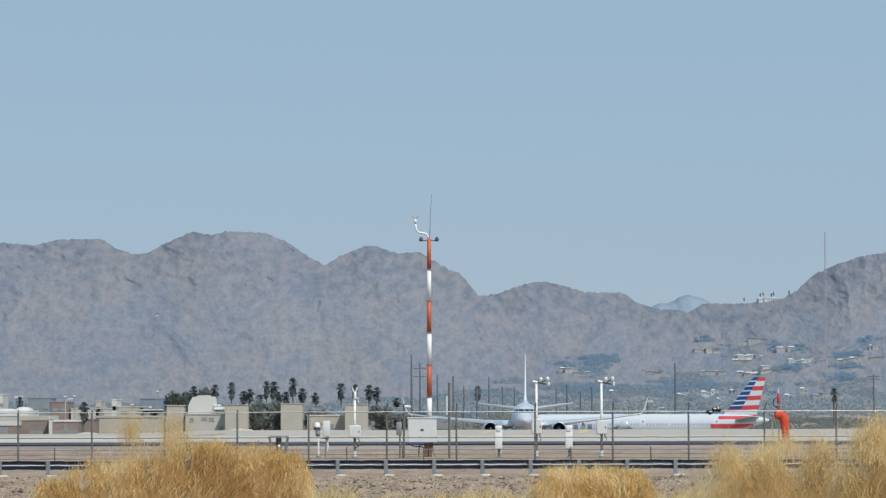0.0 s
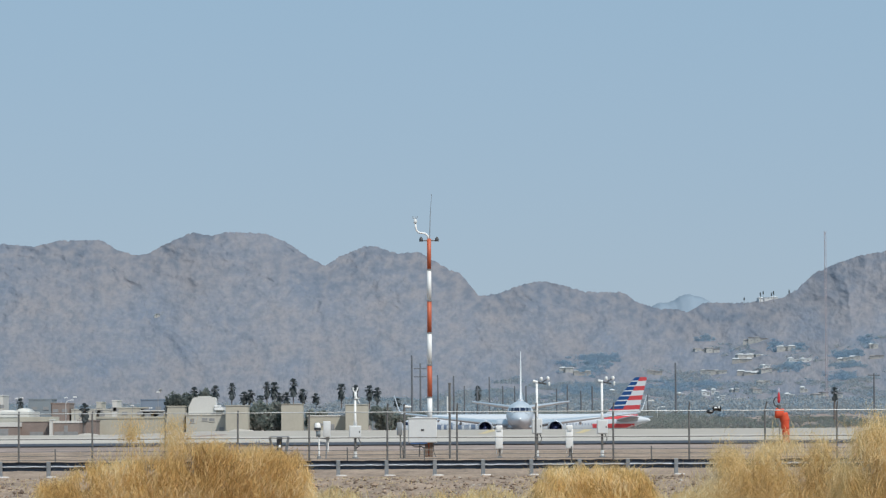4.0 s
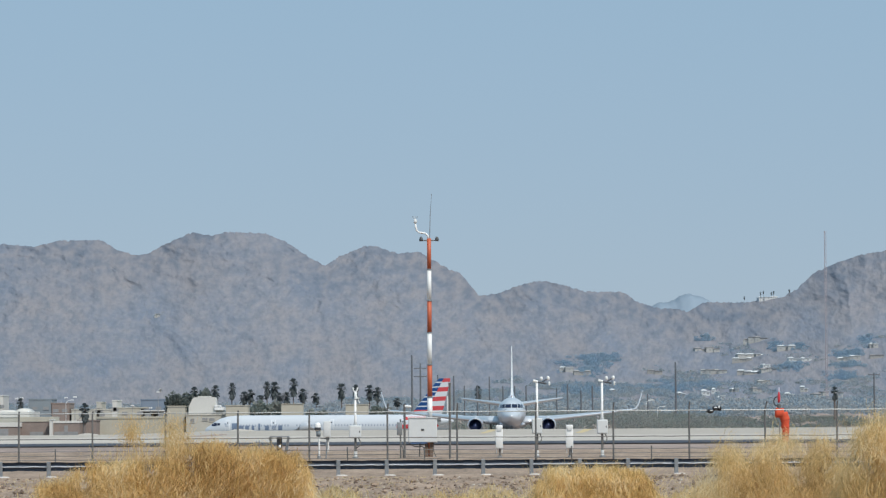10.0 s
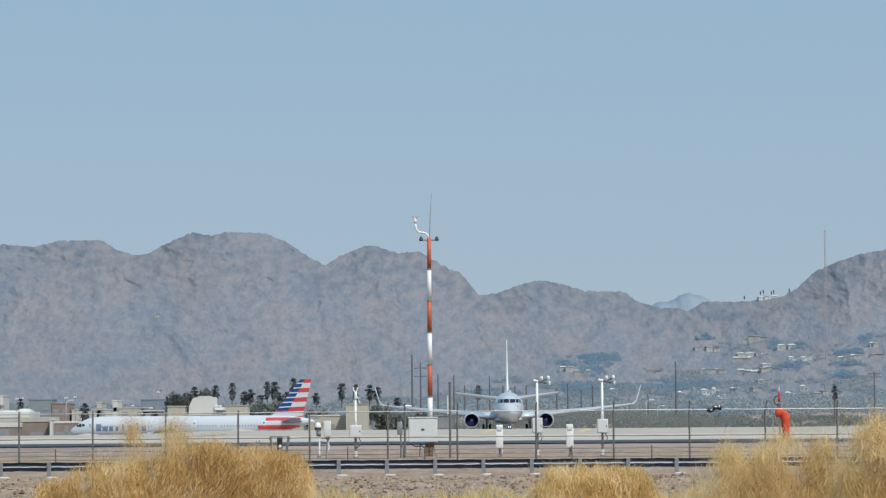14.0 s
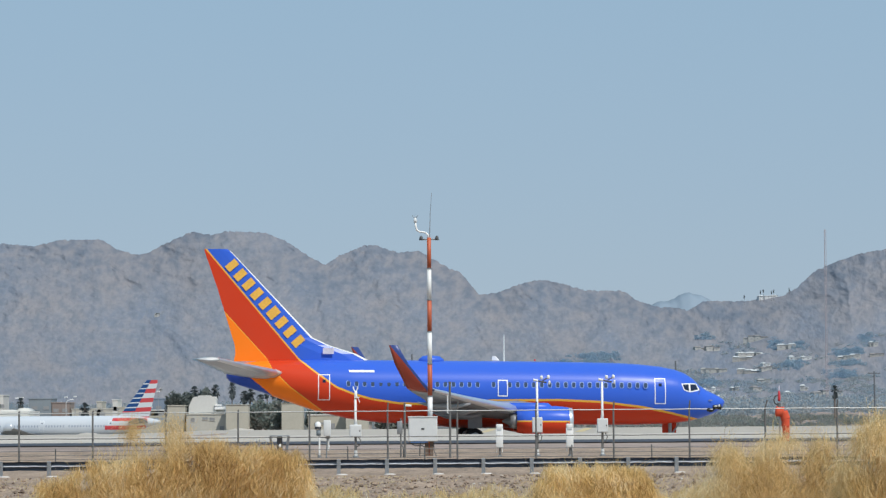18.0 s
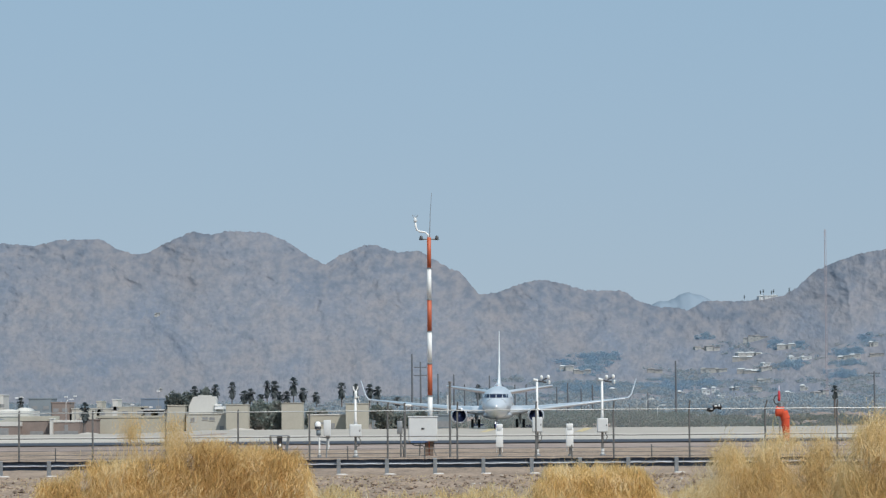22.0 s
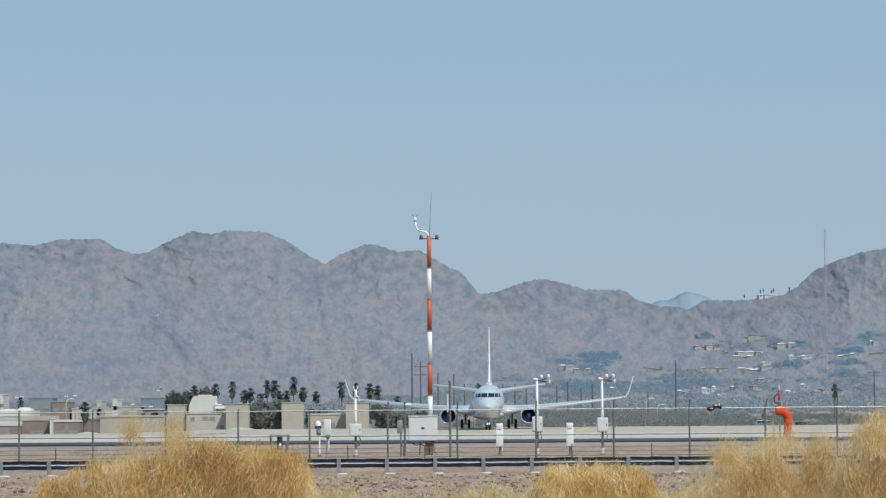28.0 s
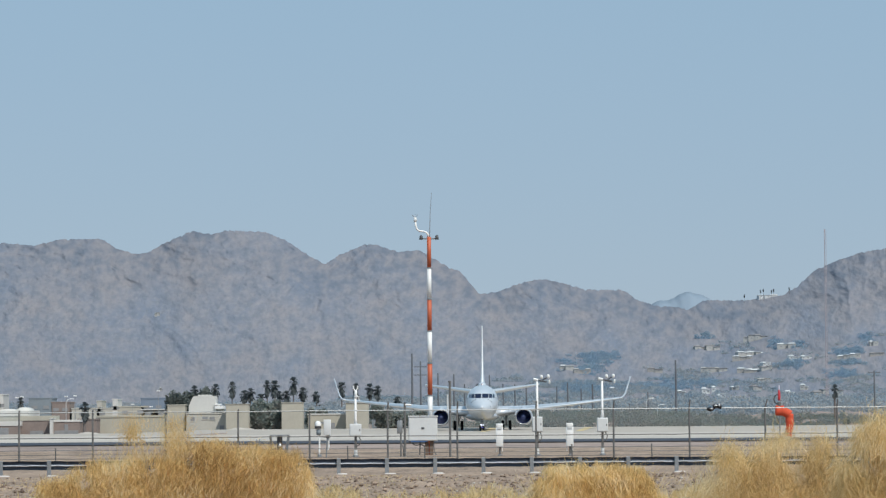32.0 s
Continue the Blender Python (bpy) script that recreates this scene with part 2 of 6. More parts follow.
M = {
    "dirt": material("dry_desert_dirt", (0.30, 0.232, 0.20), 0.95, vary=0.3, size=6.0, bump=0.05, stretch=(0.5, 1, 1)),
    "rough_dirt": material("rutted_desert_dirt", (0.44, 0.325, 0.24), 0.97, size=0.8, bump=0.08, colour2=(0.15, 0.107, 0.078), stretch=(0.6, .25, 1), detail=9.0),
    "pale": material("pale_gravel_and_mirage", (0.465, 0.42, 0.37), 0.95, vary=0.16, size=5.0, bump=0.01, stretch=(0.3, 1, 1)),
    "asphalt": material("dark_asphalt_edge", (0.05, 0.055, 0.07), 0.85, vary=0.25, size=2.0, bump=0.01),
    "concrete": material("sunlit_taxiway_concrete", (0.405, 0.36, 0.31), 0.9, vary=0.16, size=7.0),
    "yellow": material("worn_yellow_marking", (0.53, 0.42, 0.23), 0.8, vary=0.2, size=0.6),
    "mast_orange": material("sun_faded_orange_mast_paint", (0.47, 0.105, 0.045), 0.55, vary=0.15, size=0.5),
    "mast_white": material("white_mast_paint", (0.78, 0.78, 0.77), 0.5, vary=0.06, size=0.5),
    "cabinet": material("light_grey_enclosure_paint", (0.62, 0.63, 0.63), 0.5, vary=0.07, size=0.6),
    "cabinet_dark": material("dark_latch_plastic", (0.06, 0.06, 0.065), 0.5),
    "galv": material("weathered_galvanised_steel", (0.30, 0.31, 0.32), 0.5, 0.6, 0.2, 0.3),
    "post": material("dull_dark_steel_post", (0.16, 0.155, 0.15), 0.6, 0.3, 0.25, 0.3),
    "rail": material("dark_blue_grey_rail_steel", (0.045, 0.058, 0.082), 0.5, 0.2, 0.35, 0.8),
    # pale colour for the glint along the rail
    "ridge": material("rail_glint_paint", (0.62, 0.65, 0.70), 0.4, 0.2, 0.25, 0.5),
    "title_grey": material("grey_blue_title_paint", (0.15, 0.20, 0.29), 0.4),
    "tail_red": material("red_tail_band_paint", (0.58, 0.055, 0.065), 0.4),
    # cabin glass lightened to grey for haze
    "far_pane": material("hazed_cabin_window_glass", (0.30, 0.34, 0.41), 0.3),
    "blue_pane": material("bluish_cabin_window_glass", (0.05, 0.075, 0.135), 0.15),
    "pane_rim": material("pale_blue_window_rim", (0.17, 0.27, 0.62), 0.4),
    "duct": material("blue_intake_liner", (0.07, 0.115, 0.32), 0.5),
    "tree_mid": mixed_leaves("dusty_grey_green_leaves", ((.225, .285, .275), (.245, .295, .27), (.275, .305, .27), (.32, .31, .285), (.255, .285, .29))),
    "wire": material("grey_fence_wire", (0.38, 0.39, 0.39), 0.5, 0.5),
    "rust": material("brown_weathered_timber_pedestal", (0.14, 0.095, 0.07), 0.8, vary=0.3, size=0.2),
    "foot": material("pale_concrete_footing", (0.6, 0.56, 0.53), 0.9),
    "sock": material("orange_windsock_fabric", (0.58, 0.075, 0.03), 0.8, vary=0.15, size=0.4),
    "red": material("red_marker_paint", (0.55, 0.04, 0.05), 0.5),
    "black": material("black_plastic_scrap", (0.015, 0.015, 0.016), 0.45),
    "white_air": material("silver_white_aircraft_paint", (0.57, 0.605, 0.65), 0.28, 0.25, 0.05, 3.0),
    "silver": material("polished_leading_edge_metal", (0.74, 0.75, 0.77), 0.3, 0.8, 0.05, 1.0),
    "pale_air": material("pale_grey_tailplane_paint", (0.52, 0.53, 0.54), 0.4, 0.1, 0.1, 2.0),
    "grey_air": material("grey_aircraft_wing_paint", (0.27, 0.28, 0.295), 0.4, 0.1, 0.1, 2.0),
    "window": material("dark_cabin_window_glass", (0.02, 0.03, 0.06), 0.08, 0.0, 0.1),
    "door_line": material("white_door_outline_paint", (0.8, 0.8, 0.8), 0.4),
    "gold": material("gold_lettering_paint", (0.78, 0.43, 0.07), 0.4),
    "title_blue": material("blue_title_paint", (0.05, 0.13, 0.32), 0.4),
    "flag": material("pale_flag_paint", (0.62, 0.58, 0.68), 0.4),
    "tyre": material("black_tyre_rubber", (0.02, 0.02, 0.021), 0.85),
    "hub": material("grey_wheel_hub", (0.4, 0.4, 0.41), 0.4, 0.6),
    "fan": material("dark_engine_fan", (0.045, 0.06, 0.14), 0.4, 0.5),
    # hillside walls and roofs have haze mixed into their colours
    "hill_cream": material("haze_greyed_cream_stucco", (0.41, 0.405, 0.39), 0.9, vary=0.1, size=4.0),
    "hill_white": material("haze_greyed_pale_roof", (0.56, 0.575, 0.58), 0.85, vary=0.1, size=4.0),
    "hill_tan": material("haze_greyed_tan_stucco", (0.345, 0.335, 0.32), 0.9, vary=0.1, size=4.0),
    "tan": material("tan_stucco_wall", (0.42, 0.395, 0.33), 0.9, vary=0.08, size=3.0),
    "cream": material("cream_stucco_wall", (0.45, 0.435, 0.385), 0.9, vary=0.08, size=3.0),
    "offwhite": material("off_white_roof_membrane", (0.57, 0.56, 0.53), 0.8, vary=0.06, size=3.0),
    "brown": material("brown_block_wall", (0.235, 0.19, 0.17), 0.9, vary=0.15, size=2.0),
    "slate": material("blue_grey_cladding", (0.20, 0.235, 0.26), 0.7, vary=0.12, size=3.0),
    # tile brown dulled by the same painted haze
    "terracotta": material("haze_greyed_tiled_roof", (0.262, 0.245, 0.24), 0.85, vary=0.2, size=2.0),
    "far_glass": material("shaded_building_window", (0.24, 0.245, 0.25), 0.6),
    "pole": material("weathered_wooden_utility_pole", (0.13, 0.14, 0.155), 0.9, vary=0.2, size=1.0),
    "trunk": material("palm_trunk_bark", (0.16, 0.14, 0.13), 0.95, vary=0.3, size=0.6),
    "frond": leaf_material("dusty_palm_fronds", (0.135, 0.155, 0.16), .3, .8),
    "tree": leaf_material("dusty_desert_tree_leaves", (0.17, 0.19, 0.175), .3, 5.0),
    # far leaves are painted pale and blue to suggest haze
    "tree_far": mixed_leaves("haze_tinted_tree_leaves", ((.285, .385, .475), (.305, .395, .475), (.335, .405, .46), (.365, .41, .44), (.40, .425, .435), (.43, .43, .425))),
    "tree_blue": mixed_leaves("haze_tinted_grove_leaves", ((.27, .38, .49), (.28, .385, .49), (.29, .39, .48), (.31, .40, .465))),
    "blue_shed": material("steel_blue_shed_cladding", (0.175, 0.222, 0.285), 0.6, vary=0.12, size=3.0),
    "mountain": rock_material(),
    # close to the sky's colour: haze painted onto the hill
    "far_hill": material("haze_blue_far_hill", (0.228, 0.286, 0.347), 1.0, vary=0.02, size=200.0),
    "antenna": material("faded_red_and_white_tower_paint", (0.36, 0.32, 0.345), 0.8, vary=0.25, size=20.0),
}
M["window"].node_tree.nodes["Principled BSDF"].inputs["Specular IOR Level"].default_value = 0.1
lamp_glow = bpy.data.materials.new("blue_white_landing_light")
lamp_glow.use_nodes = True
lamp_glow.node_tree.nodes["Principled BSDF"].inputs["Emission Color"].default_value = (0.75, 0.8, 1.0, 1)
lamp_glow.node_tree.nodes["Principled BSDF"].inputs["Emission Strength"].default_value = 3.0
blue_glow = bpy.data.materials.new("blue_lamp_lens")
blue_glow.use_nodes = True
blue_glow.node_tree.nodes["Principled BSDF"].inputs["Emission Color"].default_value = (0.08, 0.08, 1.0, 1)
blue_glow.node_tree.nodes["Principled BSDF"].inputs["Emission Strength"].default_value = 1.5
M["swoop"] = swoop_paint()
M["nacelle_two"] = split_paint("blue_over_red_nacelle_paint", 1.62, BLUE, RED, GOLD)


def edged_paint():
    """A blue winglet with a red trailing half; shade is mixed into the red."""
    m, t, b, d, z, n = paint_base("blue_and_shaded_red_paint")
    lead = nodes_math(t, "ADD", nodes_math(t, "MULTIPLY", nodes_math(t, "SUBTRACT", z, 3.6), 0.86), 20.5)
    c = nodes_pick(t, nodes_math(t, "GREATER_THAN", d, lead), (0.03, 0.06, 0.22), (0.29, 0.046, 0.025))
    t.links.new(grime(t, c, n), b.inputs["Base Color"])
    return m


M["winglet_red"] = edged_paint()
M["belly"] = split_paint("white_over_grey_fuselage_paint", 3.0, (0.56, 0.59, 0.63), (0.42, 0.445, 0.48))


# ---- mesh helpers ----
def mesh_of(bm, mats, smooth=False):
    me = bpy.data.meshes.new("mesh")
    bmesh.ops.recalc_face_normals(bm, faces=bm.faces)
    if smooth:
        for f in bm.faces:
            f.smooth = True
    bm.to_mesh(me)
    bm.free()
    for m in (mats if isinstance(mats, (list, tuple)) else (mats,)):
        me.materials.append(m)
    return me


def part(name, bm, mat, parent=None, label="", smooth=False):
    ob = new(name, bm if isinstance(bm, bpy.types.Mesh) else mesh_of(bm, mat, smooth))
    ob.parent = parent
    if label:
        ob["label"] = label
    return ob


def base(name, m, label, category, group="", kind=""):
    ob = new(name)
    ob.empty_display_size = 0.2
    ob.matrix_world = m
    return tagged(ob, label, category, group, kind)


def box(bm, x0, x1, y0, y1, z0, z1, bevel=0.0):
    r = bmesh.ops.create_cube(bm, size=1.0)
    for v in r["verts"]:
        v.co = Vector(((x0 + x1) / 2 + v.co.x * (x1 - x0), (y0 + y1) / 2 + v.co.y * (y1 - y0), (z0 + z1) / 2 + v.co.z * (z1 - z0)))
    if bevel:
        bmesh.ops.bevel(bm, geom=list({e for v in r["verts"] for e in v.link_edges}), offset=bevel, segments=2, affect="EDGES", profile=0.5)
    return bm


def boxed(*a):
    return box(bmesh.new(), *a)


def tube(bm, pts, radii, n=10, cap=True):
    """A round bar that follows points, with a radius at each."""
    pts = [Vector(p) for p in pts]
    if isinstance(radii, (int, float)):
        radii = [radii] * len(pts)
    rings, side = [], None
    for i, p in enumerate(pts):
        way = (pts[min(i + 1, len(pts) - 1)] - pts[max(i - 1, 0)]).normalized()
        if side is None:
            side = way.orthogonal().normalized()
        side = (side - way * side.dot(way)).normalized()
        up = way.cross(side)
        rings.append([bm.verts.new(p + radii[i] * (side * math.cos(2 * math.pi * k / n) + up * math.sin(2 * math.pi * k / n))) for k in range(n)])
    join(bm, rings, True)
    if cap:
        bm.faces.new(rings[0])
        bm.faces.new(rings[-1])
    return bm


def tubed(*a):
    return tube(bmesh.new(), *a)


def join(bm, rings, closed):
    for r, s in zip(rings, rings[1:]):
        n = len(r)
        for k in range(n if closed else n - 1):
            bm.faces.new((r[k], r[(k + 1) % n], s[(k + 1) % n], s[k]))


def loft(rings, closed=True, caps=True):
    bm = bmesh.new()
    made = [[bm.verts.new(p) for p in r] for r in rings]
    join(bm, made, closed)
    if caps:
        bm.faces.new(made[0])
        bm.faces.new(made[-1])
    return bm


def ease(v, lo, hi):
    v = min(1.0, max(0.0, (v - lo) / (hi - lo)))
    return v * v * (3 - 2 * v)


def spot(px, py, y):
    """Across and height of what is seen in a given direction at a distance."""
    return (px - (py - 441) * .00733 - 784) / 6000 * y, 1.9 + (733 - py - (px - 784) * .00733) / 6000 * y


# ---- ground ----
# the rise from 171 to 209 is added in place of a mirage
PROFILE = ((-80, .2), (0, .25), (30, .2), (70, -.35), (100, -.47), (120, -.36), (127, -.28), (138, 0), (160, .03), (171, .18), (176, .36), (182, .56),
           (197, .735), (202, .70), (209, .04), (213, 0), (224, 0), (240, -.05), (300, -.1), (380, -.1), (408, -.02), (418, .08), (431, .12), (450, -.5),
           (458, -1.05), (470, -1.4), (484, -1.62), (520, -2.6), (550, -3.75), (640, -3.75), (720, -3.2), (900, -1.0), (1500, 2.0), (2300, 8.0), (5600, 8.0))
PY, PZS = [p[0] for p in PROFILE], [p[1] for p in PROFILE]


def ground_z(y):
    return float(np.interp(y, PY, PZS))



def churn(x, y):
    """Ruts, clods and low mounds in the dirt; the fence line itself lies flat."""
    k = ease(y, 64, 72) * (1 - ease(y, 118, 124))
    return k * (.13 * noise.noise((x * .3, y * .2, 3.1)) + .09 * noise.noise((x * .9, y * .5, 1.1)) + .075 * noise.noise((x * 2.6, y * 1.3, 5.1)) + .05 * noise.noise((x * 6.5, y * 1.8, 8.1)))


def hollow(x, y):
    """The apron falls away towards one side."""
    return .42 * ease(-x / max(1.0, y), .066, .10) * ease(y, 300, 400) * (1 - ease(y, 450, 520))


def strip(name, x0, x1, ys, lift, mat, nx=2, rough=0.0, kind="structure", label="", category=""):
    """A sheet that follows the lie of the land from one distance to another."""
    bm = bmesh.new()
    rows = []
    for y in ys:
        row = []
        for i in range(nx + 1):
            x = x0 + (x1 - x0) * i / nx
            row.append(bm.verts.new((x, y, ground_z(y) + lift - hollow(x, y) + (churn(x, y) if name == "near_ground" else 0))))
        rows.append(row)
    join(bm, rows, False)
    ob = part(name, bm, mat, None, "", True)
    return tagged(ob, label, category, "", kind)


ys = sorted(set([y for y, _ in PROFILE] + list(range(-80, 230, 3)) + list(range(230, 640, 10))))
strip("ground", -2600, 2600, ys, -0.02, M["dirt"], 400, 0.0, label="flat brown desert dirt of the airfield", category="ground")
strip("near_ground", -30, 30, [60 + 0.5 * i for i in range(220)], 0.02, M["rough_dirt"], 380, 0.0, label="rough brown dirt with ruts before the fence", category="ground")
# pale bank added where a bright mirage hides the wheels
strip("mirage_bank_road", -420, 420, [180.4 + i * 1.08 for i in range(0, 21)], 0.03, M["pale"], 6, label="pale gravel road on a low bank added for a mirage", category="road")
strip("road_shoulder", -420, 420, [176.9 + 0.32 * i for i in range(12)], 0.035, M["asphalt"], 6, label="dark asphalt edge of the perimeter road", category="road")
strip("near_taxiway", -420, 420, [209.5 + i for i in range(0, 50)], 0.03, M["concrete"], 6, label="pale concrete taxiway behind the bank", category="taxiway")
strip("far_taxiway", -420, 420, [300 + 5 * i for i in range(0, 28)], 0.03, M["concrete"], 84, label="sunlit beige concrete taxiway and apron", category="taxiway")
strip("runway", -520, 520, [556 + 5 * i for i in range(0, 15)], 0.03, M["concrete"], 6, label="concrete runway in the dip beyond the apron", category="runway")

# ---- mountains ----
RIDGE = ((-.20, .046), (-.165, .050), (-0.13065, 0.05146), (-0.12066, 0.05055), (-0.11315, 0.05233), (-0.10064, 0.0524), (-0.0965, 0.04954),
         (-0.09068, 0.04783), (-0.08701, 0.0483), (-0.08232, 0.05094), (-0.07396, 0.05454), (-0.06863, 0.0535), (-0.06313, 0.05463),
         (-0.0523, 0.05405), (-0.04565, 0.05117), (-0.03985, 0.04713), (-0.03487, 0.04442), (-0.03068, 0.04706), (-0.02399, 0.04984),
         (-0.02066, 0.05032), (-0.01334, 0.04793), (-0.007, 0.04838), (0.00179, 0.04315), (0.00512, 0.04196), (0.01057, 0.03526),
         (0.01591, 0.03588), (0.02343, 0.03866), (0.02927, 0.03962), (0.03509, 0.03841), (0.04175, 0.03636), (0.05324, 0.03611),
         (0.05672, 0.03342), (0.06338, 0.0312), (0.06838, 0.03116), (0.07203, 0.03014), (0.07672, 0.03294),
         (0.08922, 0.03285), (0.10007, 0.03427), (0.10459, 0.0369), (0.10929, 0.04137), (0.11597, 0.04432),
         (0.12349, 0.04676), (0.13067, 0.04788), (.165, .052), (.20, .05))
RU, RE = [r[0] for r in RIDGE], [r[1] for r in RIDGE]
FOOT_Y, CREST_Y, FOOT_E = 2300.0, 4000.0, .003


def crest(u):
    """The elevation of the skyline at a bearing, with its small crags."""
    return float(np.interp(u, RU, RE)) + .00042 * noise.noise((u * 800, 0, 0)) + .0003 * noise.noise((u * 2300, 4, 0))


TABLE_U = np.linspace(-.21, .21, 841)
TABLE_SOFT = np.convolve(np.pad(np.interp(TABLE_U, RU, RE), 50, mode="edge"), np.hanning(103)[1:-1] / np.hanning(103).sum(), "valid")


def ridged(x, y, z, octaves=4):
    return noise.ridged_multi_fractal(Vector((x, y, z)), .95, 2.1, octaves, 1.0, 2.0, noise_basis="PERLIN_ORIGINAL") - 1.0


def slope_point(u, v):
    """The mountain's surface: u is the bearing, v runs from the foot (0) to the crest (1).

    The fan at the foot is gentle, the upper slopes are steep; spurs, gullies and boulders stand out of them."""
    top = crest(u)
    e = FOOT_E + (top - FOOT_E) * v
    k = (e - FOOT_E) / (float(np.interp(u, TABLE_U, TABLE_SOFT)) - FOOT_E)
    y = FOOT_Y + (CREST_Y - FOOT_Y) * (.65 * k + .35 * (1 - max(0.0, 1 - k) ** 2))
    h = (e - FOOT_E) * 55                           # about 0 at the foot, 2.6 at the highest crest
    w = u + .008 * noise.noise((u * 30, h * 1.2, 3)) + .0035 * noise.noise((u * 110, h * 2.6, 8)) + .0012 * noise.noise((u * 340, h * 7, 5))
    w += .010 * h * noise.noise((u * 11, 2.0, 1.5))
    free = ease(v, .02, .4)
    rough = .4 + .6 * ease(v + .3 * noise.noise((u * 40, h * 2, 4.4)), .35, .85)
    y -= free * (1 - .6 * ease(k, .65, 1)) * (90 * noise.noise((w * 26, h * .6, 7.7)) + 46 * ridged(w * 52, h * 1.0, 1.7, 3))
    y -= free * rough * (17.0 * ridged(w * 150, h * 2.9, 5.2, 3) + 6.0 * ridged(w * 420 + h * 4, h * 8, 9.1, 2))
    y -= rough * 1.0 * noise.noise((u * 1500, h * 27, 2.2))
    return Vector((u * y, y, 1.9 + e * y))


def on_slope(u, e):
    """The place on the mountain seen at a bearing and an elevation."""
    return slope_point(u, min(1.0, max(0.0, (e - FOOT_E) / (crest(u) - FOOT_E))))


NU, NV = 940, 230
us = [-.2 + .055 * i / 60 for i in range(60)] + [-.145 + .29 * i / 820 for i in range(821)] + [.145 + .055 * (i + 1) / 60 for i in range(60)]
verts = []
for j in range(NV + 1):
    for i, u in enumerate(us):
        p = slope_point(u, j / NV)
        if j:                                       # no overhangs
            q, e = verts[-NU - 1], (p.z - 1.9) / p.y
            y = max(p.y, q.y + 1.1 * (e - (q.z - 1.9) / q.y) * q.y)
            p = Vector((u * y, y, 1.9 + e * y))
        verts.append(p)
for k, drop in ((1, .82), (2, .35), (3, 0.0)):
    verts += [Vector((u * (CREST_Y + 260 * k), CREST_Y + 260 * k, 1.9 + crest(u) * drop * CREST_Y)) for u in us]
W = NU + 1
faces = [(j * W + i, j * W + i + 1, (j + 1) * W + i + 1, (j + 1) * W + i) for j in range(NV + 3) for i in range(NU)]
me = bpy.data.meshes.new("mountain")
me.from_pydata(verts, [], faces)
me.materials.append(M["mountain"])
flat = np.array([(p.x / p.y * 3700, (p.z - 1.9) / p.y * 3700) for p in verts])       # bearing and elevation from the eye, scaled to metres
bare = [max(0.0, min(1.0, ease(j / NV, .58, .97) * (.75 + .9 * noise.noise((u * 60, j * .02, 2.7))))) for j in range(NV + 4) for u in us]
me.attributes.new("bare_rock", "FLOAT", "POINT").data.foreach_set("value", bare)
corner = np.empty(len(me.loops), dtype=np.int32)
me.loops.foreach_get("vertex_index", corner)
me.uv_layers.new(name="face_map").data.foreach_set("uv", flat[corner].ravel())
for p in me.polygons:
    p.use_smooth = True
tagged(new("mountain_range", me), "arid grey-brown rocky mountain range, haze mixed into its colour", "mountain", "", "structure")

bm = bmesh.new()
rows = []
for j, (yy, k) in enumerate(((4560, .45), (4640, .93), (4700, 1.0), (4800, .5))):
    rows.append([bm.verts.new((u * 4700, yy, 1.9 + k * 4700 * (.0285 + .0069 * math.exp(-abs((u - 0.0722) / .0125) ** 1.5) + .0011 * noise.noise((u * 230, 9, 0)) + .0004 * noise.noise((u * 900, 9, 0))))) for u in [0.05756 + .0006 * i for i in range(50)]])
join(bm, rows, False)
tagged(part("distant_hill", bm, M["far_hill"], None, "", True), "hill far behind the saddle, painted haze blue", "hill", "", "structure")

# ---- airliners ----
# Each is built nose forward along +X, from the ground under its nose; d is the distance aft of the nose.
BODY_SHORT = ((0, 2.86, 2.76, .05), (.12, 3.0, 2.5, .27), (.3, 3.12, 2.32, .45), (.6, 3.28, 2.12, .68), (1.2, 3.52, 1.88, 1.0), (1.65, 3.7, 1.74, 1.2), (2.1, 3.98, 1.62, 1.34),
              (2.6, 4.24, 1.53, 1.45), (3.2, 4.42, 1.46, 1.56), (4.2, 4.66, 1.38, 1.7), (5.5, 4.95, 1.34, 1.81), (7, 5.17, 1.32, 1.87), (9, 5.28, 1.32, 1.88), (11.5, 5.31, 1.32, 1.88), (20, 5.33, 1.32, 1.88),
              (22, 5.33, 1.38, 1.88), (24, 5.33, 1.62, 1.85), (26, 5.33, 2.05, 1.72), (28, 5.30, 2.72, 1.42), (29.5, 5.25, 3.25, 1.1), (30.7, 5.1, 3.62, .75), (31.5, 4.95, 3.9, .45), (31.75, 4.75, 4.15, .2))
RISE = {1.2: 3.56, 1.65: 3.86, 2.1: 4.3, 2.6: 4.62, 3.2: 4.84, 4.2: 5.04, 5.5: 5.17, 7: 5.25}
BODY_TALL = tuple((k[0], RISE.get(k[0], k[1]), *k[2:]) for k in BODY_SHORT)
BODY_LONG = ((0, 3.35, 3.2, .06), (.15, 3.65, 2.85, .4), (.5, 3.95, 2.5, .75), (1.1, 4.3, 2.2, 1.12), (1.9, 4.85, 1.98, 1.45), (2.8, 5.35, 1.86, 1.7), (4, 5.7, 1.8, 1.88), (5.5, 5.86, 1.78, 1.975),
             (7, 5.9, 1.78, 1.975), (32, 5.9, 1.78, 1.975), (35, 5.9, 2.1, 1.95), (38, 5.86, 2.75, 1.7), (40.5, 5.75, 3.4, 1.3), (42.5, 5.5, 4.0, .8), (44, 5.15, 4.45, .4), (44.5, 4.95, 4.6, .15))


def stretched(keys, fwd, aft):
    return tuple((d + (fwd if d > 8 else 0) + (aft if d > 19 else 0), *k) for d, *k in keys)


